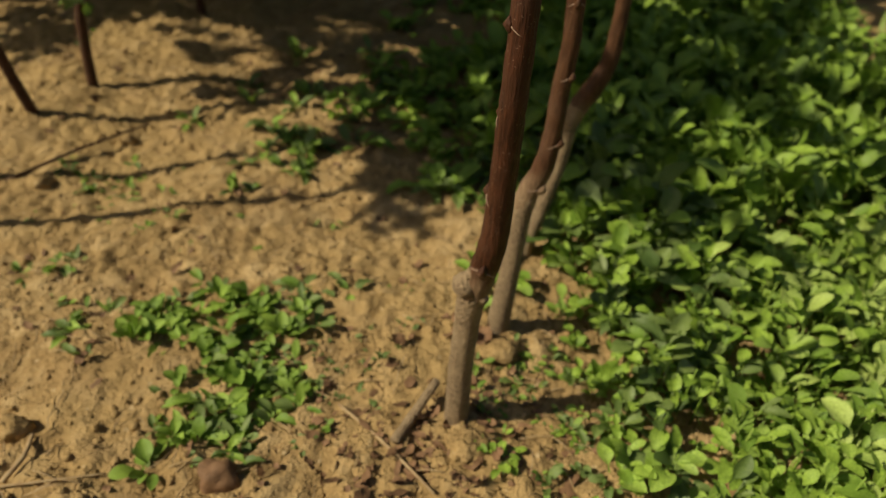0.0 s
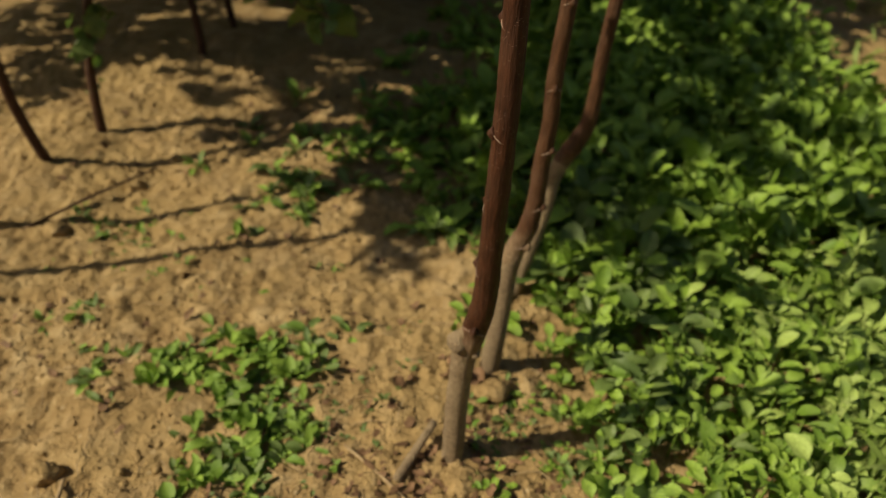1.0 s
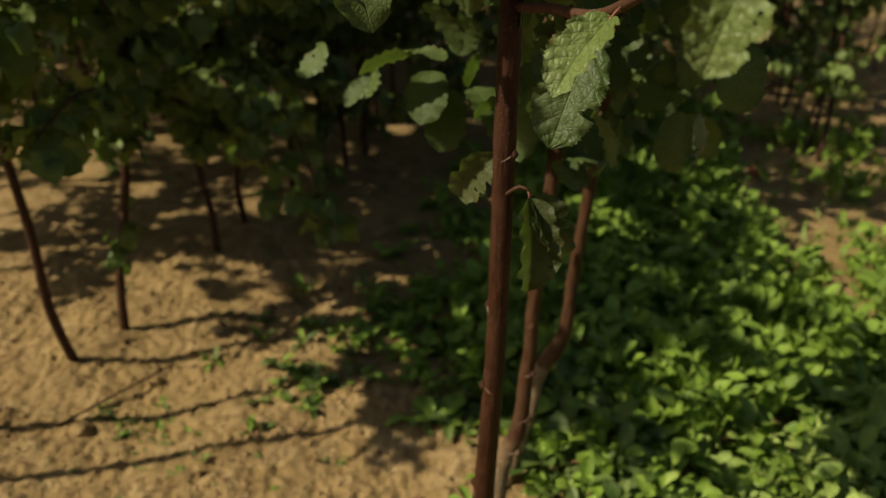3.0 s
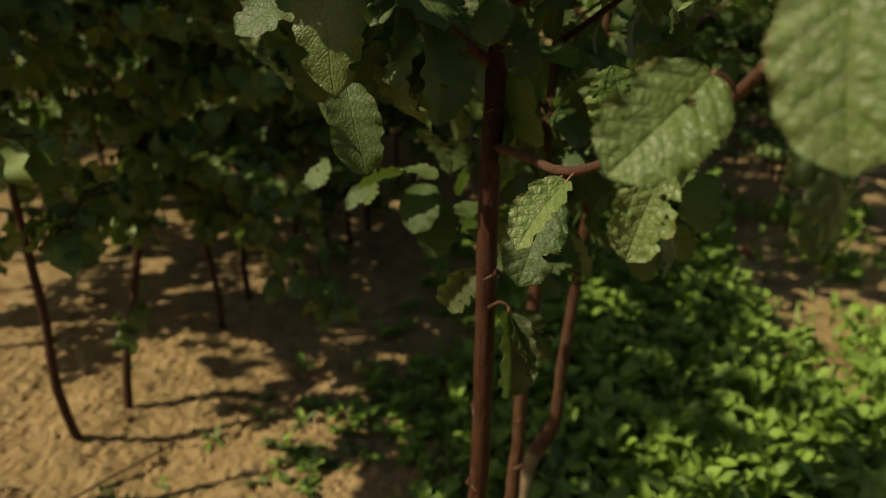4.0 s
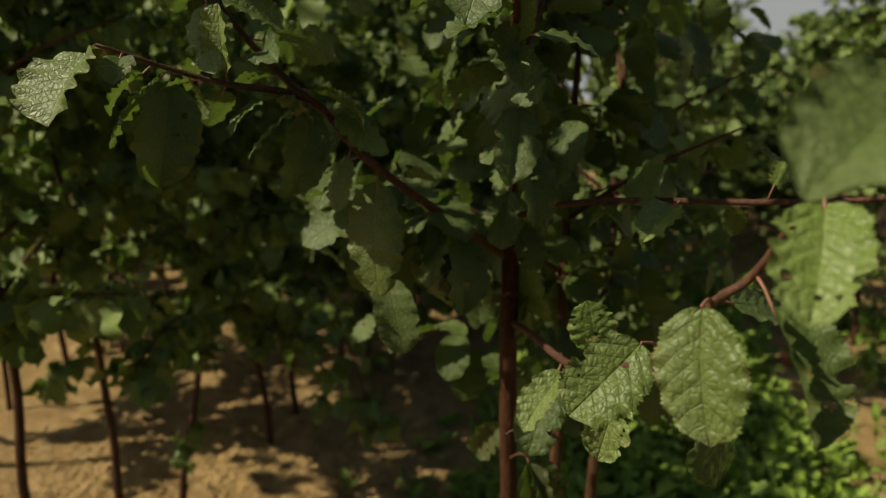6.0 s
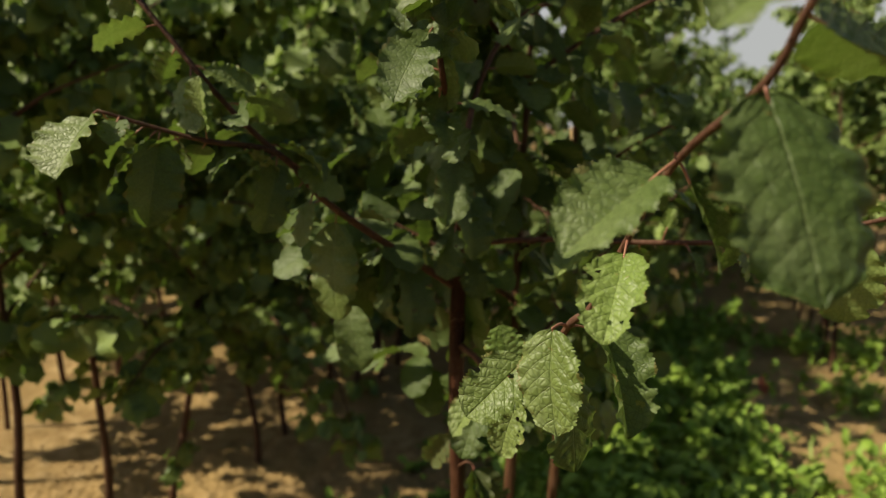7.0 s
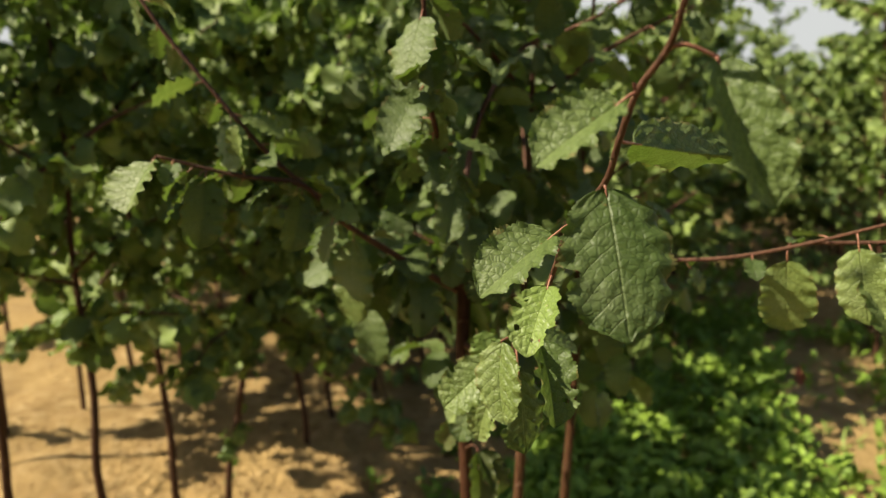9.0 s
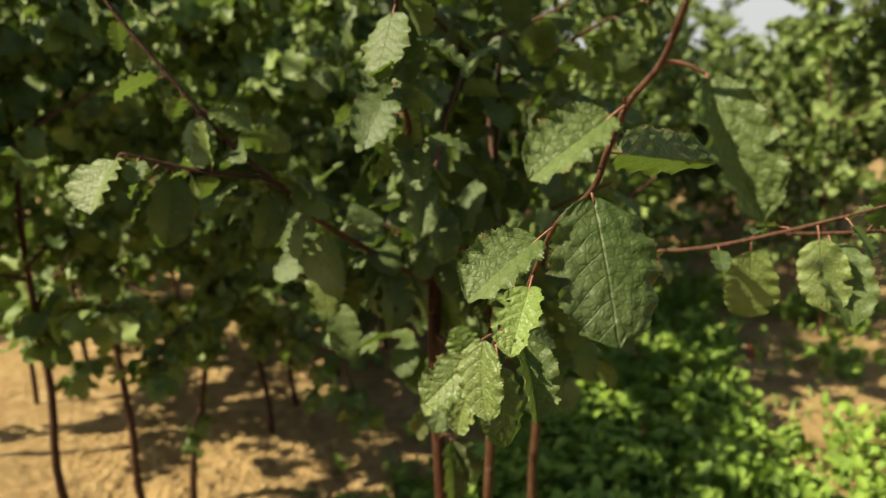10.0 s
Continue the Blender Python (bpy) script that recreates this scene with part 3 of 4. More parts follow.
def random_leaves(parent, path, rng, count, start=0.0, size=(0.035, 0.066), young=0.12):
    n = len(path)
    for k in range(count):
        p = path[min(n - 1, int(n * (start + (1 - start) * (k + 0.6) / count)))]
        w = k * 2.4 + rng.normal(0, 0.5)
        o = Vector((math.cos(w), math.sin(w), 0))
        way, face = droop_leaf(rng, o, rng.uniform(0.2, 0.9))
        plum_leaf(parent, p, p + way * rng.uniform(*size), face, rng.uniform(0.54, 0.74), rng.uniform(0.2, 1.1), int(rng.integers(1e6)),
                  PLUM_MID if rng.random() < young else PLUM, int(rng.integers(0, 4)), ruffle=rng.uniform(0.2, 0.6))


def near_tree():
    tree = thing("plum_tree", (0, 0, 0), "grafted young plum tree with knobbly graft knee and insect-eaten leaves", "tree", "nursery rows of young plum trees")
    stem("rootstock", tree, [(0.112, 0.548, -0.05), (0.112, 0.548, 0.0), (0.110, 0.546, 0.11), (0.111, 0.544, 0.175), (0.1125, 0.5425, 0.210), (0.116, 0.5415, 0.232), (0.121, 0.539, 0.250)],
         [0.0150, 0.0139, 0.0129, 0.0130, 0.0142, 0.0136, 0.0080], ROOTSTOCK, 3, 24, 9, 0, "grey-brown dusty rootstock below the graft")
    knob = Heap()
    for c, r in (((0.1045, 0.5385, 0.226), 0.0132), ((0.1100, 0.5370, 0.241), 0.0070), ((0.1225, 0.5335, 0.214), 0.0055)):
        knob.add(tube([Vector(c) + Vector((0, 0, r * s)) for s in (-1.0, -0.8, -0.3, 0.3, 0.8, 1.05)], [r * f for f in (0.2, 0.65, 1.0, 0.95, 0.55, 0.15)], 12, 0.18, FINE_RNG))
    part("graft_knob", knob.mesh("graft_knob", [ROOTSTOCK]), tree)
    # the stem, whose leader bends towards the alley above the fork
    trunk, tpath = stem("trunk", tree, [(0.113, 0.5425, 0.195), (0.1175, 0.540, 0.232), (0.1235, 0.537, 0.268), (0.1258, 0.535, 0.30), (0.125, 0.530, 0.36), (0.124, 0.525, 0.413), (0.123, 0.520, 0.46), (0.122, 0.52, 0.53),
                        (0.117, 0.517, 0.653), (0.113, 0.515, 0.733), (0.110, 0.517, 0.824), (0.110, 0.525, 0.905), (0.108, 0.50, 0.985), (0.105, 0.448, 1.062), (0.101, 0.39, 1.095), (0.0965, 0.35, 1.118), (0.090, 0.329, 1.168), (0.088, 0.315, 1.25), (0.08, 0.30, 1.36), (0.085, 0.31, 1.48)],
                        [0.0115, 0.0135, 0.0130, 0.0122, 0.0112, 0.0107, 0.0102, 0.0097, 0.0095, 0.0094, 0.0092, 0.0086, 0.0042, 0.0034, 0.0030, 0.0028, 0.0025, 0.0021, 0.0017, 0.001], SCION_NEAR, 4, 20, 6, 0.055, "red-brown scion stem with pale bud scars")
    # the left limb, that forks
    left, lp = stem("branch", tree, [(0.110, 0.528, 0.900), (0.034, 0.48, 0.958), (-0.024, 0.43, 1.01), (-0.063, 0.402, 1.057), (-0.12, 0.378, 1.068), (-0.157, 0.362, 1.078), (-0.1975, 0.335, 1.093)],
                    [0.0046, 0.0040, 0.0035, 0.0032, 0.0024, 0.0020, 0.0014], TWIG, 5, 10, 5, 0.035)
    leftup, lu = stem("branch", tree, [(-0.060, 0.404, 1.054), (-0.101, 0.40, 1.092), (-0.15, 0.39, 1.152), (-0.226, 0.38, 1.255), (-0.27, 0.38, 1.36), (-0.29, 0.41, 1.50), (-0.27, 0.43, 1.64)], [0.0030, 0.0027, 0.0025, 0.0023, 0.0020, 0.0016, 0.001], TWIG, 6, 10, 5, 0.04)
    right, rp = stem("branch", tree, [(0.110, 0.515, 0.945), (0.144, 0.47, 0.966), (0.204, 0.43, 0.978), (0.30, 0.39, 0.985), (0.38, 0.35, 0.997), (0.45, 0.32, 1.02), (0.52, 0.26, 1.06)],
                     [0.0038, 0.0030, 0.0027, 0.0025, 0.0022, 0.0019, 0.0012], TWIG, 7, 10, 5, 0.045)
    right2, rq = stem("branch", tree, [(0.107, 0.49, 1.01), (0.125, 0.56, 1.13), (0.174, 0.66, 1.222), (0.235, 0.67, 1.248), (0.297, 0.66, 1.277), (0.38, 0.64, 1.33)], [0.0036, 0.0034, 0.0031, 0.0028, 0.0023, 0.0014], TWIG, 8, 10, 5, 0.05)
    # the long twig that swings out into the alley
    twig, wp = stem("branch", tree, [(0.114, 0.516, 0.836), (0.131, 0.46, 0.842), (0.146, 0.40, 0.846), (0.153, 0.33, 0.866), (0.165, 0.25, 0.900), (0.177, 0.212, 0.926), (0.184, 0.165, 0.969), (0.196, 0.152, 0.987), (0.207, 0.125, 1.031),
                    (0.215, 0.075, 1.076), (0.227, 0.02, 1.106), (0.2305, 0.0, 1.129), (0.2350, -0.018, 1.152), (0.243, -0.04, 1.169), (0.2445, -0.06, 1.187), (0.247, -0.08, 1.21), (0.25, -0.10, 1.25)],
                    [0.0040, 0.0036, 0.0034, 0.0031, 0.0029, 0.0027, 0.0023, 0.0021, 0.0019, 0.0018, 0.0017, 0.0017, 0.0016, 0.0015, 0.0014, 0.0012, 0.0008], TWIG, 11, 12, 5, 0.03, "reddish twig with alternate toothed leaves")
    cam_end = Vector((0.18, -0.34, 1.15))       # near the camera's last position; the twig's leaves are turned to face it

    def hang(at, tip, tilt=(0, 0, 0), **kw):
        face = cam_end - Vector(at)
        # the dark bud in the leaf's axil
        foot = min(wp, key=lambda p: (p - Vector(at)).length)
        out = ((Vector(tip) - foot).normalized() * 0.5 + Vector((0, -0.2, 0.9))).normalized()
        bud = Heap()
        bud.add(tube([foot + out * k for k in (0.0004, 0.0014, 0.0026, 0.0040, 0.0050)], [0.0012, 0.0015, 0.0014, 0.0008, 0.0002], 8, 0.12, FINE_RNG))
        part("bud", bud.mesh("bud", [SCION_NEAR]), twig, "dark pointed bud")
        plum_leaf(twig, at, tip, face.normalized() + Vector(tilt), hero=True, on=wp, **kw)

    stem("petiole", twig, [(0.243, -0.040, 1.169), (0.250, -0.042, 1.1697), (0.262, -0.041, 1.165)], [0.0011, 0.0009, 0.0008], PETIOLE, 13, 8, 4, 0)
    plum_leaf(twig, (0.262, -0.041, 1.165), (0.285, -0.058, 1.106), cam_end - Vector((0.262, -0.041, 1.165)), width=0.56, curl=0.45, seed=1, bites=1, pet=0.002, sides=((1.05, 0.2), (0.0, 0.15)), hero=True)
    hang((0.233, -0.018, 1.153), (0.1905, -0.030, 1.1185), (-0.22, 0, 0.20), width=0.80, curl=0.5, seed=2, bites=1, pet=0.009, sides=((-0.10, 0.7), (0.95, -0.3)), ruffle=0.35)
    plum_leaf(twig, (0.233, 0.0, 1.129), (0.306, 0.060, 1.118), (-0.62, 0.70, -0.35), width=0.44, curl=0.4, seed=3, bites=0, pet=0.012, sides=((0.05, 0.25), (1.35, 0.2)), hero=True, on=wp)
    hang((0.228, 0.02, 1.106), (0.2385, -0.018, 1.033), (0.12, 0, 0.05), width=0.73, curl=0.35, seed=4, bites=1, pet=0.003, sides=((0.05, 0.55), (-0.10, -0.7)), ruffle=0.35)
    hang((0.216, 0.075, 1.076), (0.1615, 0.046, 1.035), (-0.22, 0, 0.20), width=0.84, curl=0.40, seed=5, bites=1, pet=0.015, sides=((-0.10, 0.7), (0.95, -0.3)), ruffle=0.35)
    hang((0.204, 0.128, 1.027), (0.190, 0.088, 0.983), (-0.3, 0, 0.2), width=0.74, curl=0.5, seed=6, bites=4, mat=PLUM_YOUNG, pet=0.008, sides=((0.2, 0.5), (0.5, 0.4)))
    hang((0.197, 0.140, 0.984), (0.2125, 0.114, 0.921), (0.25, 0, 0.0), width=0.72, curl=0.5, seed=7, bites=3, pet=0.010, sides=((0.9, 0.5), (0.2, 0.7)))
    stem("petiole", twig, [(0.183, 0.166, 0.969), (0.178, 0.157, 0.9725), (0.1725, 0.147, 0.973)], [0.0012, 0.0010, 0.0008], PETIOLE, 15, 8, 4, 0)
    plum_leaf(twig, (0.1725, 0.147, 0.973), (0.1765, 0.131, 0.913), (-0.58, -0.68, 0.32), width=0.69, curl=0.35, seed=8, bites=0, mat=PLUM_MID, pet=0.001, sides=((0.25, -0.35), (0.2, -0.5)), hero=True)
    stem("petiole", twig, [(0.176, 0.215, 0.925), (0.170, 0.210, 0.931), (0.1627, 0.2044, 0.9333)], [0.0012, 0.0010, 0.0008], PETIOLE, 16, 8, 4, 0)
    plum_leaf(twig, (0.1627, 0.2044, 0.9333), (0.1235, 0.192, 0.8945), (-0.3, -0.85, 0.3), width=0.80, curl=0.35, seed=9, bites=2, mat=PLUM_MID, pet=0.001, sides=((0.15, 0.3), (0.45, -0.7)), hero=True)
    hang((0.154, 0.240, 0.905), (0.1500, 0.236, 0.844), (-0.1, 0, 0.2), width=0.66, curl=0.4, seed=10, bites=3, mat=PLUM_MID, pet=0.010, sides=((0.1, 0.5), (0.4, 0.4)))
    hang((0.160, 0.300, 0.882), (0.150, 0.305, 0.926), (0.2, 0, 0.2), width=0.95, curl=0.35, seed=11, bites=3, mat=PLUM_YOUNG, pet=0.008)
    hang((0.187, 0.165, 0.967), (0.232, 0.19, 0.953), (0, 0, 0.9), width=0.55, curl=0.45, seed=12, bites=1, pet=0.010)
    hang((0.186, 0.170, 0.962), (0.1925, 0.158, 0.876), (0.2, 0, 0.1), width=0.66, curl=0.35, seed=13, bites=2, pet=0.020, sides=((0.2, -0.3), (-0.4, -0.5)))
    hang((0.150, 0.36, 0.856), (0.112, 0.330, 0.812), (-0.3, 0, 0.5), width=0.62, curl=0.45, seed=14, bites=1, mat=PLUM_MID, pet=0.010, sides=((0.1, 0.5), (0.7, 0.3)))
    hang((0.148, 0.38, 0.850), (0.120, 0.36, 0.775), (-0.2, 0, 0.3), width=0.62, curl=0.45, seed=15, bites=2, pet=0.014)
    hang((0.216, 0.075, 1.075), (0.247, 0.10, 1.020), (0.3, 0, 0.0), width=0.42, curl=0.6, seed=16, bites=3, pet=0.012, sides=((0.9, 0.5), (0.7, 0.5)))
    PATHS = {left.name: lp, leftup.name: lu, right.name: rp, trunk.name: tpath}
    # a side twig of the right limb with broad leaves
    fork, fp = stem("branch", tree, [(0.452, 0.320, 1.021), (0.50, 0.312, 1.024), (0.552, 0.300, 1.030), (0.60, 0.285, 1.04)], [0.0022, 0.002, 0.0017, 0.001], TWIG, 14, 9, 5, 0.04)
    for at, tip, seed in (((0.503, 0.312, 1.024), (0.512, 0.270, 0.945), 91), ((0.548, 0.301, 1.030), (0.565, 0.260, 0.955), 92), ((0.585, 0.29, 1.036), (0.60, 0.25, 0.96), 93), ((0.53, 0.305, 1.028), (0.545, 0.275, 1.09), 94)):
        plum_leaf(fork, at, tip, Vector((-0.1, -0.9, 0.3)), 0.66, 0.4, seed, PLUM if seed in (91, 94) else PLUM_MID, 0, ((0.3, 0.5), (0.3, 0.3)), 0.010, on=fp)
    # leaves of the other limbs that stand out: limb, foot, tip, colour, width, face
    front, shade = Vector((-0.25, -0.75, 0.55)), Vector((0.42, -0.88, 0.15))
    for limb, at, tip, mat, wide, face in ((right, (0.237, 0.415, 0.982), (0.203, 0.377, 0.953), PLUM_MID, 0.75, front), (right, (0.292, 0.392, 0.985), (0.307, 0.385, 1.018), PLUM_YOUNG, 0.8, front),
                                           (right, (0.44, 0.324, 1.015), (0.452, 0.35, 0.925), PLUM_MID, 0.66, front), (right, (0.475, 0.30, 1.032), (0.495, 0.28, 0.955), PLUM_MID, 0.66, front),
                                           (left, (0.055, 0.494, 0.942), (0.062, 0.455, 0.862), PLUM, 0.68, shade), (trunk, (0.105, 0.448, 1.062), (0.098, 0.412, 0.990), PLUM, 0.60, Vector((0.25, -0.85, 0.35))),
                                           (left, (-0.011, 0.441, 0.998), (-0.012, 0.432, 0.885), PLUM_MID, 0.52, front), (left, (-0.155, 0.363, 1.077), (-0.165, 0.345, 0.992), PLUM, 0.66, shade),
                                           (left, (-0.063, 0.402, 1.056), (-0.078, 0.388, 0.982), PLUM, 0.62, shade), (left, (0.03, 0.476, 0.962), (0.028, 0.47, 0.905), PLUM, 0.60, shade), (left, (-0.035, 0.42, 1.022), (-0.045, 0.41, 0.965), PLUM_MID, 0.62, front),
                                           (trunk, (0.088, 0.316, 1.235), (0.075, 0.285, 1.165), PLUM, 0.80, front), (trunk, (0.091, 0.331, 1.163), (0.062, 0.28, 1.103), PLUM, 0.66, front),
                                           (leftup, (-0.14, 0.392, 1.140), (-0.125, 0.365, 1.075), PLUM_MID, 0.7, front), (trunk, (0.089, 0.320, 1.20), (0.155, 0.315, 1.170), PLUM, 0.55, Vector((0, -0.3, 0.9))),
                                           (trunk, (0.107, 0.47, 1.03), (0.125, 0.45, 0.95), PLUM, 0.75, shade), (left, (-0.1975, 0.335, 1.093), (-0.210, 0.290, 1.038), PLUM_MID, 1.15, front),
                                           (left, (-0.12, 0.378, 1.068), (-0.118, 0.36, 1.125), PLUM_MID, 0.7, front)):
        folded = ((0.55, 0.5), (0.35, -0.6)) if face is shade else None
        plum_leaf(limb, at, tip, face, wide, 0.7 if folded else 0.4, int(abs(at[0]) * 5000) + 60, mat, 2 if folded else 1, folded, 0.010, on=PATHS[limb.name])
        if face is shade:
            # an added leaf towards the sun, to keep the first one in shade
            plum_leaf(limb, at, Vector(tip) + SUN_FROM * 0.042, SUN_FROM, 0.8, 0.5, int(abs(at[0]) * 5000) + 75, PLUM, 1, ((0.1, -0.4), (0.1, -0.4)), 0.010, on=PATHS[limb.name])
    # dark curled leaves low on the stem
    low, _ = stem("spur", tree, [(0.117, 0.506, 0.689), (0.126, 0.498, 0.699), (0.134, 0.494, 0.697)], [0.0016, 0.0015, 0.001], TWIG, 12, 8, 3, 0)
    plum_leaf(low, (0.133, 0.495, 0.697), (0.139, 0.478, 0.612), (0.3, -0.9, 0.2), 0.62, 0.5, 21, DRYING, 3, ((0.6, 0.4), (0.5, 0.5)), 0.006)
    plum_leaf(low, (0.133, 0.495, 0.697), (0.165, 0.50, 0.628), (0.6, -0.7, 0.1), 0.68, 0.6, 22, DRYING, 4, ((0.5, 0.5), (0.4, 0.3)), 0.006)
    plum_leaf(trunk, (0.112, 0.53, 0.72), (0.080, 0.552, 0.668), (-0.3, -0.9, 0.2), 0.66, 0.7, 23, DRYING, 4, ((0.5, 0.5), (0.4, 0.3)), 0.006)
    rng = np.random.default_rng(31)
    random_leaves(left, lp, rng, 12, 0.25, (0.040, 0.065), 0.35)
    random_leaves(leftup, lu, rng, 22, 0.05, (0.045, 0.072), 0.45)
    random_leaves(right, rp, rng, 12, 0.25, (0.03, 0.055))
    random_leaves(right2, rq, rng, 10, 0.2)
    random_leaves(trunk, tpath[int(len(tpath) * 0.60):], rng, 34, 0.0, (0.045, 0.075))
    # the top of the crown
    crown = Heap()
    tops = [p for q in (tpath, lu, rq) for p in q if p.z > 1.2]
    for _ in range(110):
        p = tops[int(rng.integers(len(tops)))] + Vector((rng.normal(0, 0.11), rng.normal(0, 0.08), rng.uniform(0.04, 0.45)))
        if p.z < 1.27:
            continue
        way, face = droop_leaf(rng, Vector((rng.normal(0, 0.7), rng.normal(0, 0.7), 0)), rng.uniform(0.1, 0.9))
        crown.add(RAGGED[int(rng.integers(7))], lay(p, way, face) @ Matrix.Scale(rng.uniform(0.045, 0.075), 4))
    # added clusters: the first two, unseen, and the last one shade limbs and stem
    for cx, cy, sx, sy, z0, z1, count in ((-0.24, 0.43, 0.12, 0.08, 1.34, 1.68, 120), (0.06, 0.37, 0.13, 0.09, 1.50, 1.78, 130), (0.12, 0.64, 0.07, 0.06, 0.86, 1.3, 150), (0.0, 0.54, 0.05, 0.03, 0.89, 1.0, 50)):
        for _ in range(count):
            p = Vector((cx + rng.normal(0, sx), cy + rng.normal(0, sy), rng.uniform(z0, z1)))
            way, face = droop_leaf(rng, Vector((rng.normal(0, 0.7), rng.normal(0, 0.7), 0)), rng.uniform(0.2, 0.9))
            crown.add(RAGGED[int(rng.integers(7))], lay(p, way, face) @ Matrix.Scale(rng.uniform(0.045, 0.075), 4))
    part("crown", crown.mesh("crown", [PLUM]), tree, "loose drooping green plum leaves", "stuff")


near_tree()


def neighbour(points, radii, knee, seed, top, leaf_at):
    tree = thing("plum_tree", (0, 0, 0), "slim grafted plum tree with a bent graft knee beside low weeds", "tree", "nursery rows of young plum trees")
    stem("rootstock", tree, points[:knee + 1], radii[:knee + 1], ROOTSTOCK, seed, 14, 5, 0, "grey-brown dusty rootstock")
    last = Vector(points[-1])
    more = [last + Vector((0.004, 0.0, 0.2)), last + Vector((0.0, 0.01, 0.45)), last + Vector((0.01, 0, top - last.z))]
    trunk, path = stem("trunk", tree, points[knee - 1:] + more, [radii[knee - 1] * 0.9] + radii[knee:] + [radii[-1] * 0.9, radii[-1] * 0.6, 0.002], SCION_BACK, seed + 1, 14, 5, 0.05)
    rng = np.random.default_rng(seed)
    for k in range(7):
        z = leaf_at + 0.1 + (top - leaf_at - 0.2) * k / 7
        base = min(path, key=lambda p: abs(p.z - z))
        w = k * 2.4 + seed
        o = Vector((math.cos(w), math.sin(w), 0))
        ln = rng.uniform(0.15, 0.3)
        br, bp = stem("branch", tree, [base, base + o * ln * 0.5 + Vector((0, 0, ln * 0.35)), base + o * ln + Vector((0, 0, ln * 0.6))], [0.004, 0.003, 0.0012], TWIG, seed + k, 8, 5, 0.05)
        random_leaves(br, bp, rng, 12, 0.1, (0.045, 0.072), 0.1)
    high = [p for p in path if p.z > leaf_at]
    random_leaves(trunk, high, rng, 40, 0.0, (0.045, 0.075), 0.1)
    crown = Heap()
    for _ in range(190):
        p = high[int(rng.integers(len(high)))] + Vector((rng.normal(0, 0.10), rng.normal(0.03, 0.08), rng.normal(0, 0.03)))
        if p.z < leaf_at + 0.06:
            continue
        way, face = droop_leaf(rng, Vector((rng.normal(0, 0.7), rng.normal(0, 0.7), 0)), rng.uniform(0.2, 0.9))
        crown.add(RAGGED[int(rng.integers(7))], lay(p, way, face) @ Matrix.Scale(rng.uniform(0.045, 0.075), 4))
    part("crown", crown.mesh("crown", [PLUM]), tree, "loose drooping green plum leaves", "stuff")
    return tree


neighbour([(0.166, 0.702, -0.05), (0.166, 0.702, 0.0), (0.168, 0.70, 0.06), (0.1705, 0.70, 0.117), (0.1715, 0.70, 0.185), (0.175, 0.70, 0.222), (0.187, 0.70, 0.257), (0.1915, 0.70, 0.30), (0.191, 0.70, 0.345), (0.193, 0.70, 0.40), (0.190, 0.70, 0.46)],
          [0.0165, 0.0155, 0.0140, 0.0125, 0.0120, 0.0128, 0.0120, 0.0102, 0.0096, 0.0092, 0.0088], 5, 51, 1.5, 0.66)
neighbour([(0.219, 0.888, -0.05), (0.219, 0.888, 0.0), (0.230, 0.886, 0.068), (0.2435, 0.885, 0.155), (0.2475, 0.885, 0.215), (0.256, 0.885, 0.245), (0.268, 0.885, 0.268), (0.2815, 0.885, 0.305), (0.2835, 0.885, 0.35), (0.2825, 0.885, 0.41), (0.287, 0.885, 0.53)],
          [0.0125, 0.0116, 0.0110, 0.0112, 0.0118, 0.0132, 0.0136, 0.0112, 0.0096, 0.0090, 0.0085], 5, 61, 1.45, 0.64)


# ---- weeds ----
def spoon_shape(width, seed, curl, fold, fine=True):
    """A spoon-shaped weed leaf along +X: a narrow stalk that widens into a round, cupped blade."""
    rng = np.random.default_rng(seed)
    us = (0.0, 0.22, 0.36, 0.44, 0.54, 0.65, 0.76, 0.86, 0.93, 0.98, 1.0) if fine else (0.0, 0.3, 0.45, 0.65, 0.85, 1.0)
    across = 4 if fine else 2
    ph, sway = rng.random() * 6.28, rng.normal(0, 0.06)
    verts, uv = [], []
    for u in us:
        full = math.sqrt(max(0.0, 1 - ((u - 0.68) / (0.32 if u > 0.68 else 0.40)) ** 2))
        half = width * 0.5 * max(0.09, full if u > 0.68 else full ** 1.5) if u < 1 else 0.02 * width
        for j in range(across + 1):
            q = 2 * j / across - 1
            z = 0.5 * math.sin(1.3 * u) - curl * u * u * 0.5 + fold * abs(q) ** 1.5 * half + 0.05 * width * q * q * math.sin(u * 10 + ph + q)
            verts.append((u * (1 - 0.1 * curl * u), q * half + sway * u * u, z - 0.4 * u))
            uv.append((u, 0.5 + 0.5 * q * full))
    w = across + 1
    faces = [(i * w + j, (i + 1) * w + j, (i + 1) * w + j + 1, i * w + j + 1) for i in range(len(us) - 1) for j in range(across)]
    return np.array(verts), faces, np.array(uv)


SPOON = [spoon_shape(0.34 + 0.04 * k, 300 + k, 0.1 + 0.16 * k, 0.15 + 0.2 * (k % 3)) for k in range(6)]
FAR_SPOON = [spoon_shape(0.36 + 0.05 * k, 310 + k, 0.1 + 0.2 * k, 0.3, False) for k in range(4)]
LANCE = [leaf_shape(1.0, 0.22 + 0.05 * k, np.random.default_rng(320 + k), 9, 4, 0.3 + 0.2 * k, 0.2 + 0.15 * k, 0.5, 0.5, 0.15, 0.15) for k in range(4)]
BLADE = [leaf_shape(1.0, 0.10 + 0.01 * k, np.random.default_rng(330 + k), 6, 2, 0.35 + 0.1 * k, 0.2, 0.0, 0.4, 0.02) for k in range(3)]


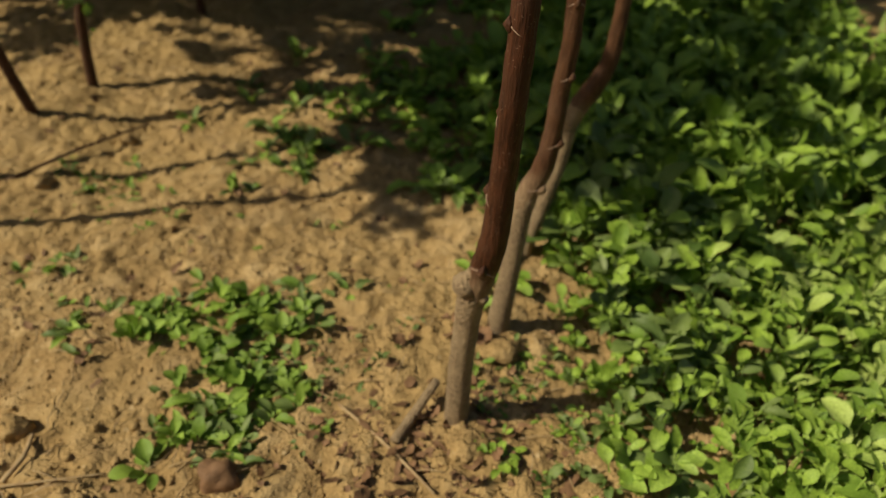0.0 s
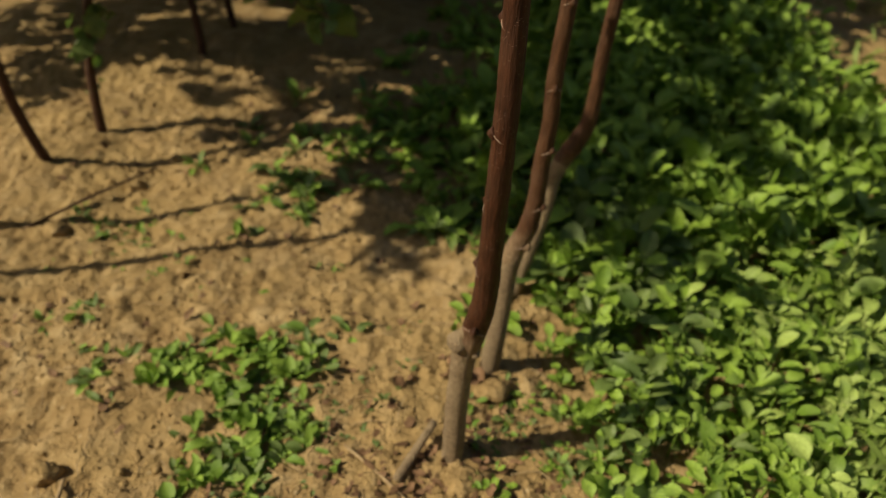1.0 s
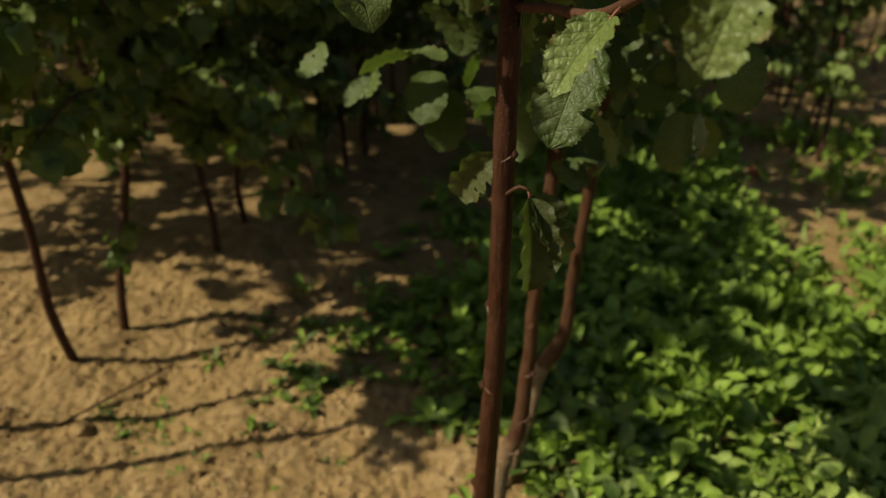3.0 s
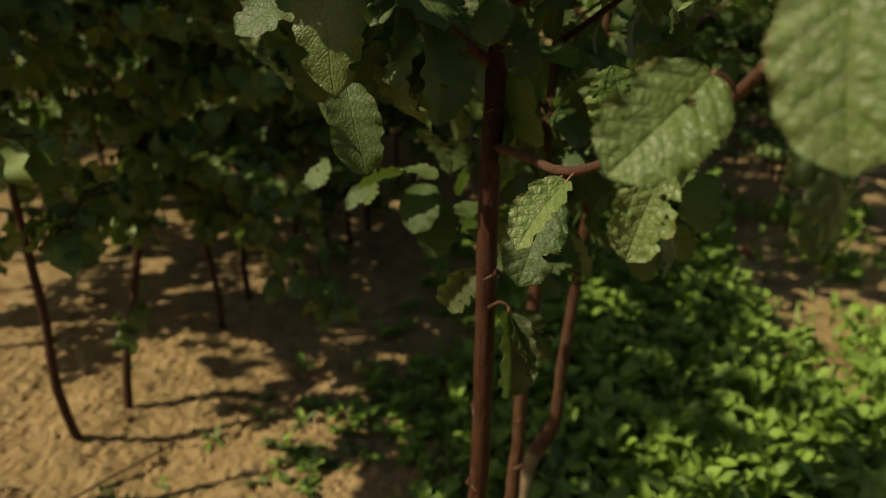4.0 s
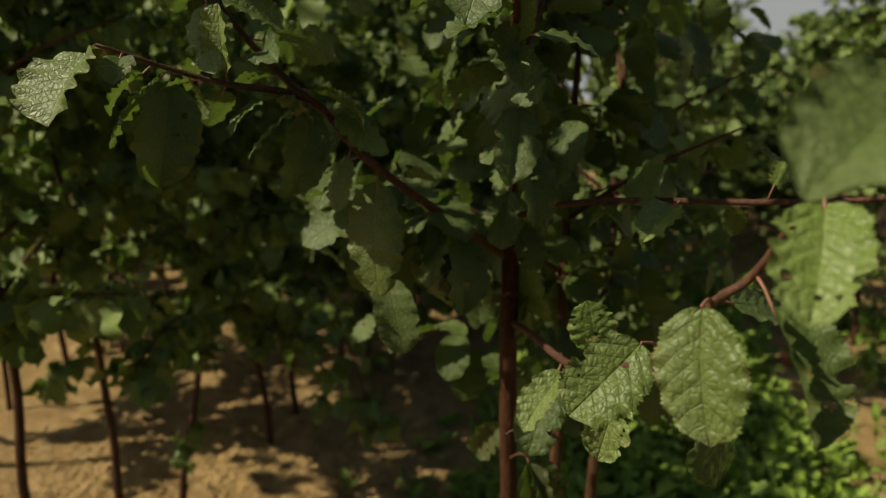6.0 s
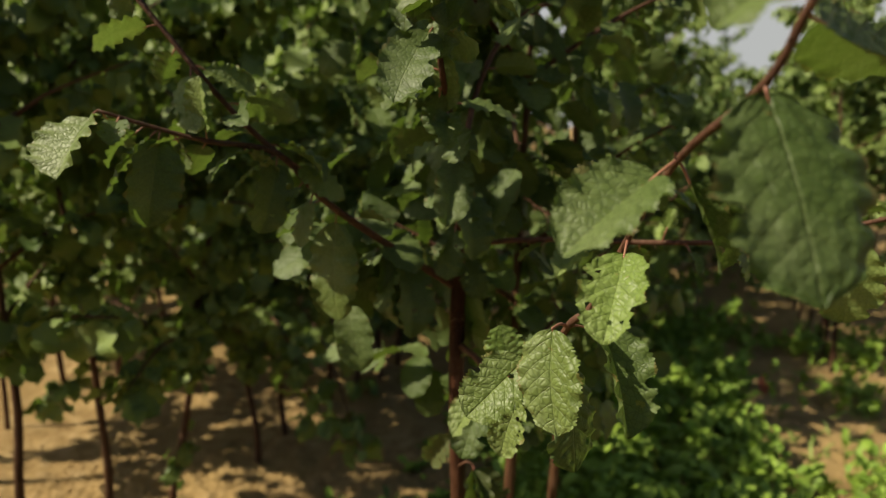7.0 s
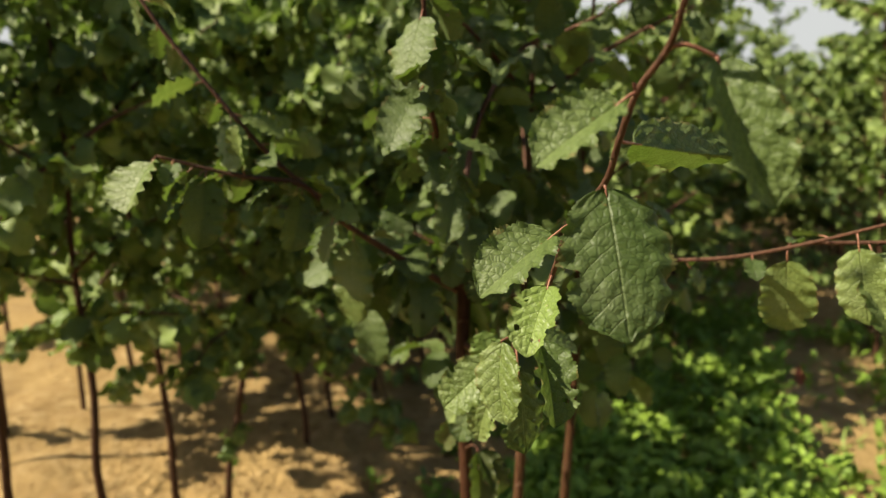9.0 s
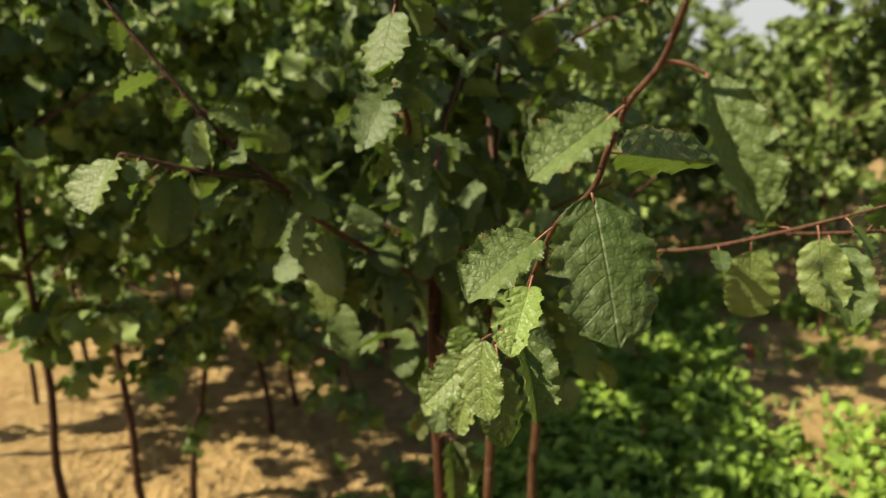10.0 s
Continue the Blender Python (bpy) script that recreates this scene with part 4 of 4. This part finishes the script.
def spoon_pose(rng, x, y, z, size, rise):
    w = rng.random() * 6.28
    el = rise + rng.normal(0, 0.22)
    way = Vector((math.cos(w) * math.cos(el), math.sin(w) * math.cos(el), math.sin(el)))
    face = Vector((-math.cos(w) * math.sin(el) + rng.normal(0, 0.2), -math.sin(w) * math.sin(el) + rng.normal(0, 0.2), math.cos(el)))
    return lay((x, y, z), way, face) @ Matrix.Scale(size, 4)


SPOON_MESH = [mesh_of("leaf", s[0], s[1], [WEED], s[2]) for s in SPOON]
PALE_MESH = [mesh_of("leaf", s[0], s[1], [PALE_WEED], s[2]) for s in SPOON]
CREEP_MESH = [mesh_of("leaf", s[0], s[1], [CREEPER], s[2]) for s in LANCE + SPOON[:3]]
MIXED_MESH = CREEP_MESH + SPOON_MESH[:3] + [mesh_of("leaf", s[0], s[1], [WEED], s[2]) for s in LANCE]


def weed_plant(x, y, rng, size, count, rise, lift=0.0, kinds=SPOON_MESH):
    z = height(x, y)
    plant_ob = thing("weed_plant", (x, y, z - 0.004), "low broad-leaved green weed growing in sandy soil", "weed", "weeds on the nursery soil")
    lean = Vector((rng.normal(0, 0.15), rng.normal(0, 0.15), 1.0))
    if lift > 0.01:
        stalk = Heap()
        stalk.add(tube([Vector((0, 0, -0.004)), lean * lift * 0.5, lean * lift], [0.0016, 0.0014, 0.001], 5))
        part("stalk", stalk.mesh("stalk", [WEED]), plant_ob)
    for k in range(count):
        leaf = part("leaf", kinds[int(rng.integers(len(kinds)))], plant_ob)
        at = lean * lift * rng.random()
        leaf.matrix_basis = spoon_pose(rng, at.x + rng.normal(0, size * 0.08), at.y + rng.normal(0, size * 0.08), at.z, size * rng.uniform(0.55, 1.1), rise)


def weed_edge(y):
    """Where the dense weeds between the rows begin, in x: they reach under the row behind its third tree."""
    under = max(0.0, min(1.0, (y - 0.97) / 0.28))
    return 0.255 + 0.035 * noise.noise((y * 6, 0, 9)) - 0.19 * under + 0.26 * max(0.0, y - 1.15)


def build_weeds():
    rng = np.random.default_rng(8)
    cover, grass, pale, dark = Heap(), Heap(), Heap(), Heap()
    single = 0
    n = 0
    for _ in range(120000):
        y = 0.10 + 5.4 * rng.random() ** 1.75
        if y < 0.42 and rng.random() > (y / 0.42) ** 2:
            continue
        x = weed_edge(y) - 0.12 + 2.1 * rng.random()
        inside = x - weed_edge(y)
        if inside < 0 and rng.random() > 0.25:
            continue
        thin = noise.noise((x * 1.7, y * 1.7, 4))
        if inside > 1.35 + 0.5 * thin + 0.3 * rng.random():
            continue
        dens = 1.0 if y < 1.6 else max(0.12, 1.0 - 0.35 * (y - 1.6) + 0.5 * thin)
        if y > 1.5 and 1.1 < x - 0.15 * (y - 1.5) < 2.0:
            dens *= 0.25 + 0.8 * thin
        if rng.random() > dens:
            continue
        n += 1
        if n > 4000:
            break
        far = max(0.0, min(1.0, (y - 0.62) / 0.35))
        size = rng.uniform(0.026, 0.046) * (1 - far) + rng.uniform(0.042, 0.088) * far
        size *= 0.62 if inside < 0.03 else 1.0
        rise = rng.uniform(0.35, 1.1) + 0.25 * far
        lift = max(0.0, min(1.0, inside * 8)) * (0.025 + 0.07 * rng.random() + 0.05 * noise.noise((x * 6, y * 6, 8)))
        if y < 1.15 and x < 0.95 and single < 80:
            single += 1
            weed_plant(x, y, rng, size, int(rng.integers(6, 11)), rise, lift, PALE_MESH if x - 0.45 - 0.25 * (y - 0.4) > rng.normal(0.1, 0.09) else CREEP_MESH if inside < 0.2 and rng.random() < 0.35 else SPOON_MESH)
            continue
        z = height(x, y)
        heap = dark if inside < 0.2 and y < 1.1 and rng.random() < 0.3 else pale if y < 1.0 and x - 0.45 - 0.25 * (y - 0.4) > rng.normal(0.1, 0.09) else cover
        for k in range(int(rng.integers(5, 9))):
            heap.add(SPOON[int(rng.integers(6))] if y < 1.7 else FAR_SPOON[int(rng.integers(4))], spoon_pose(rng, x + rng.normal(0, size * 0.2), y + rng.normal(0, size * 0.2), z + lift * rng.random(), size * rng.uniform(0.55, 1.1), rise))
        heap.add(tube([(x, y, z - 0.004), (x, y, z + lift)], [0.0015, 0.001], 4))
    # a looser strip under the row's shade, out into the next alley
    for _ in range(300):
        y = 1.28 + 1.6 * rng.random()
        x = -0.20 + 0.22 * (y - 1.15) + 0.40 * rng.random() ** 0.8
        if noise.noise((x * 5, y * 5, 2)) < -0.05:
            continue
        size = rng.uniform(0.035, 0.070)
        for k in range(int(rng.integers(5, 10))):
            cover.add(SPOON[int(rng.integers(6))], spoon_pose(rng, x + rng.normal(0, size * 0.2), y + rng.normal(0, size * 0.2), height(x, y) - 0.004, size * rng.uniform(0.55, 1.1), rng.uniform(0.3, 1.0)))
    for k in range(420):
        x, y = 0.62 + abs(rng.normal(0, 0.12)), 0.36 + 0.5 * rng.random()
        grass.add(BLADE[int(rng.integers(3))], spoon_pose(rng, x, y, height(x, y) + 0.03, rng.uniform(0.05, 0.10), rng.uniform(0.1, 0.6)))
    for k in range(1500):
        y = 0.35 + (1.0 if k < 800 else 2.4) * rng.random()
        x = (0.72 if k < 800 else 1.2) + 0.3 * (y - 0.5) + rng.normal(0, 0.13 if k < 800 else 0.3)
        if x < 0.5:
            continue
        grass.add(BLADE[int(rng.integers(3))], spoon_pose(rng, x, y, height(x, y), rng.uniform(0.05, 0.11), rng.uniform(0.15, 0.8)))
    tagged(new("weed_cover", cover.mesh("weed_cover", [WEED])), "dense carpet of low broad-leaved green weeds", "weeds", "", "stuff")
    tagged(new("creeping_weeds", dark.mesh("creeping_weeds", [CREEPER])), "dark green creeping weeds beside the tree row", "weeds", "", "stuff")
    tagged(new("pale_weed_cover", pale.mesh("pale_weed_cover", [PALE_WEED])), "pale dusty green weeds at the rim of the carpet", "weeds", "", "stuff")
    tagged(new("grass_tufts", grass.mesh("grass_tufts", [GRASS])), "pale green grass blades among the weeds", "grass", "", "stuff")


build_weeds()


def patch(cx, cy, sx, sy, count, seed, size=(0.016, 0.034), leaves=(5, 9), rise=0.35, kinds=MIXED_MESH):
    """A loose patch of weed seedlings on the bare soil."""
    rng = np.random.default_rng(seed)
    for _ in range(count):
        weed_plant(cx + rng.normal(0, sx), cy + rng.normal(0, sy), rng, rng.uniform(*size), int(rng.integers(*leaves)), rng.uniform(rise - 0.2, rise + 0.3), 0.0, kinds)


patch(-0.13, 0.60, 0.045, 0.055, 26, 21, (0.020, 0.046), (5, 9), 0.6)
patch(-0.16, 0.52, 0.045, 0.03, 15, 22, (0.018, 0.042), (5, 9), 0.5)
patch(-0.19, 0.70, 0.05, 0.035, 14, 23, (0.018, 0.042), (5, 9), 0.5)
patch(-0.27, 0.70, 0.03, 0.04, 5, 33, (0.022, 0.042), (4, 7), 0.4)
patch(-0.40, 0.715, 0.03, 0.025, 7, 24, (0.020, 0.038), (4, 8), 0.5)
patch(-0.235, 0.78, 0.03, 0.012, 3, 34, (0.035, 0.055), (2, 4), 0.2)
patch(-0.10, 0.765, 0.03, 0.018, 5, 25, (0.030, 0.050), (3, 6), 0.35)
patch(-0.03, 0.62, 0.03, 0.05, 24, 35, (0.010, 0.020), (5, 9), 0.4, CREEP_MESH)
for cx, cy, sx, sy, count, seed in ((-0.26, 0.70, 0.03, 0.03, 8, 41), (-0.165, 0.655, 0.03, 0.04, 12, 42), (-0.12, 0.60, 0.025, 0.03, 8, 43), (-0.185, 0.55, 0.025, 0.04, 8, 44), (-0.18, 0.745, 0.05, 0.02, 6, 45)):
    patch(cx, cy, sx, sy, count, seed, (0.026, 0.044), (5, 9), 0.75, SPOON_MESH)
for cx, cy, sx, sy, count, seed in ((-0.065, 0.54, 0.03, 0.03, 9, 46), (0.05, 0.706, 0.012, 0.008, 2, 47)):
    patch(cx, cy, sx, sy, count, seed, (0.010, 0.020), (4, 8), 0.4, CREEP_MESH)
patch(-0.17, 1.16, 0.05, 0.05, 16, 26, (0.035, 0.065), (5, 9), 0.6)
patch(-0.17, 1.36, 0.09, 0.12, 18, 27, (0.035, 0.060), (5, 9), 0.6)
patch(0.095, 1.03, 0.03, 0.03, 8, 28, (0.045, 0.075), (4, 7), 0.3)
patch(-0.43, 1.0, 0.09, 0.05, 20, 29, (0.012, 0.026))
patch(-0.52, 1.08, 0.05, 0.03, 8, 36, (0.015, 0.030))
patch(-0.36, 0.90, 0.08, 0.03, 8, 30, (0.012, 0.024))
patch(0.20, 0.58, 0.035, 0.06, 48, 31, (0.010, 0.022), (5, 9), 0.5)
patch(-0.47, 0.80, 0.03, 0.015, 5, 32, (0.020, 0.038))
patch(-0.09, 0.945, 0.025, 0.015, 4, 37, (0.014, 0.026))
patch(0.0, 0.80, 0.05, 0.06, 5, 38, (0.009, 0.016))


# ---- litter ----
def litter():
    rng = np.random.default_rng(12)
    straw, crumbs = Heap(), Heap()
    for _ in range(700):
        x, y = rng.uniform(-1.0, 0.6), 0.4 + 1.4 * rng.random() ** 1.5
        w, ln = rng.random() * 6.28, rng.uniform(0.01, 0.05)
        d = Vector((math.cos(w), math.sin(w), 0)) * ln
        m = Vector((x, y, height(x, y) + 0.002))
        e = m + d
        e.z = height(e.x, e.y) + rng.uniform(0.001, 0.008)
        mid = (m + e) / 2 + Vector((rng.normal(0, 0.003), rng.normal(0, 0.003), 0.003))
        straw.add(tube([m, mid, e], [0.0007, 0.0008, 0.0005], 4))
    for _ in range(4200):
        x, y = rng.uniform(-1.1, 0.5), 0.4 + 1.5 * rng.random() ** 1.4
        r = rng.uniform(0.0012, 0.0045) * (1.4 if noise.noise((x * 6, y * 6, 1)) > 0.1 else 0.8)
        z = height(x, y)
        crumbs.add(tube([(x, y, z - r), (x + rng.normal(0, r * 0.2), y, z - r * 0.2), (x, y + rng.normal(0, r * 0.2), z + r * 0.5), (x, y, z + r * 0.8)], [r * 0.6, r * 1.1, r * 0.8, r * 0.2], 6, 0.5, rng))
    tagged(new("straw_litter", straw.mesh("straw_litter", [STRAW])), "bits of dry straw on the soil", "litter", "", "stuff")
    tagged(new("soil_crumbs", crumbs.mesh("soil_crumbs", [SOIL])), "small clods of dry soil", "clods", "", "stuff")


def debris():
    """Torn brown leaf scraps, thickest round the foot of the row."""
    rng = np.random.default_rng(14)
    heap = Heap()
    for k in range(520):
        if k < 260:
            x, y = 0.08 + rng.normal(0, 0.09), 0.50 + rng.normal(0, 0.07)
        else:
            x, y = rng.uniform(-0.9, 0.3), 0.42 + 1.2 * rng.random() ** 1.4
        size = rng.uniform(0.006, 0.022)
        scrap = leaf_shape(1.0, rng.uniform(0.3, 0.8), rng, 4, 2, rng.uniform(-0.8, 0.8), rng.uniform(-0.3, 0.6), 0.5, 0.5, 0.25)
        way = Vector((rng.normal(), rng.normal(), rng.normal(0, 0.25)))
        heap.add(scrap, lay((x, y, height(x, y) + 0.002), way, (rng.normal(0, 0.35), rng.normal(0, 0.35), 1)) @ Matrix.Scale(size, 4))
    tagged(new("leaf_scraps", heap.mesh("leaf_scraps", [DEAD])), "torn dry brown leaf scraps on the soil", "litter", "", "stuff")


debris()


def stick(points, radii, label, mat=STRAW):
    h = Heap()
    path, rr = smooth_path([Vector((x, y, height(x, y) + z)) for x, y, z in points], radii, 4)
    h.add(tube(path, rr, 7, 0.1, FINE_RNG))
    tagged(new("stick", h.mesh("stick", [mat])), label, "stick")


litter()
stick([(0.044, 0.508, 0.004), (0.062, 0.54, 0.010), (0.088, 0.582, 0.026)], [0.006, 0.006, 0.005], "short dry brown stick beside the tree foot", ROOTSTOCK)
stick([(-0.362, 0.452, 0.002), (-0.350, 0.480, 0.010), (-0.356, 0.508, 0.004)], [0.0030, 0.0030, 0.0022], "pale broken twig lying on the soil")
stick([(-0.66, 1.02, 0.0), (-0.57, 1.12, 0.012), (-0.50, 1.25, 0.004)], [0.003, 0.003, 0.002], "thin bare twig on the soil", SCION)
stick([(-0.37, 0.442, 0.004), (-0.31, 0.447, 0.006), (-0.255, 0.462, 0.004)], [0.0012, 0.0012, 0.001], "pale dry grass stalk on the soil")
stick([(-0.025, 0.565, 0.004), (0.03, 0.512, 0.006), (0.09, 0.45, 0.004)], [0.002, 0.002, 0.0015], "pale dry stalk on the soil")


def clod(x, y, size, flat, seed, label, mat=SOIL):
    """A broken lump of dry soil, half sunk into the ground."""
    bm = bmesh.new()
    bmesh.ops.create_icosphere(bm, subdivisions=3, radius=1.0)
    for v in bm.verts:
        d = v.co.normalized()
        k = 1 + 0.42 * noise.noise(d * 1.3 + Vector((seed, 0, 0))) + 0.16 * noise.noise(d * 4 + Vector((seed, 5, 0))) + 0.06 * noise.noise(d * 11)
        v.co = Vector((d.x * k, d.y * k * 0.8, d.z * k * flat)) * size
    for f in bm.faces:
        f.smooth = True
    me = bpy.data.meshes.new("soil_clod")
    bm.to_mesh(me)
    bm.free()
    me.materials.append(mat)
    ob = tagged(new("soil_clod", me), label, "clod")
    ob.location = (x, y, height(x, y) + size * flat * 0.35)


clod(0.122, 0.508, 0.024, 0.5, 1, "pale dry lump of soil at the tree foot")
clod(0.095, 0.492, 0.013, 0.6, 2, "small dry lump of soil")
clod(-0.136, 0.462, 0.022, 0.75, 3, "rough brown lump of soil beside weeds", DEAD)
clod(-0.385, 0.517, 0.020, 0.9, 4, "dark lump of soil that throws a shadow")
clod(0.168, 0.655, 0.024, 0.45, 5, "flat crusted lump of soil under the trees")
clod(-0.60, 1.02, 0.022, 0.6, 6, "dry lump of soil on the bare strip")
clod(-0.52, 1.19, 0.018, 0.7, 7, "dry lump of soil on the bare strip")


def fallen_leaf(x, y, size, mat, label, seed):
    rng = np.random.default_rng(seed)
    v, f, uv = leaf_shape(size, size * 0.6, rng, 14, 8, -0.9, 0.7, 0.3, 0.5, 0.35, 0.0, 0.002)
    ob = tagged(new("fallen_leaf", mesh_of("fallen_leaf", v, f, [mat], uv)), label, "leaf")
    ob.matrix_basis = Matrix.Translation((x, y, height(x, y) + 0.006)) @ Matrix.Rotation(rng.random() * 6.28, 4, "Z")


fallen_leaf(1.34, 2.44, 0.07, FALLEN, "fallen red-brown leaf on the soil", 1)
fallen_leaf(0.155, 0.66, 0.05, DEAD, "dry brown leaf at the tree foot", 3)
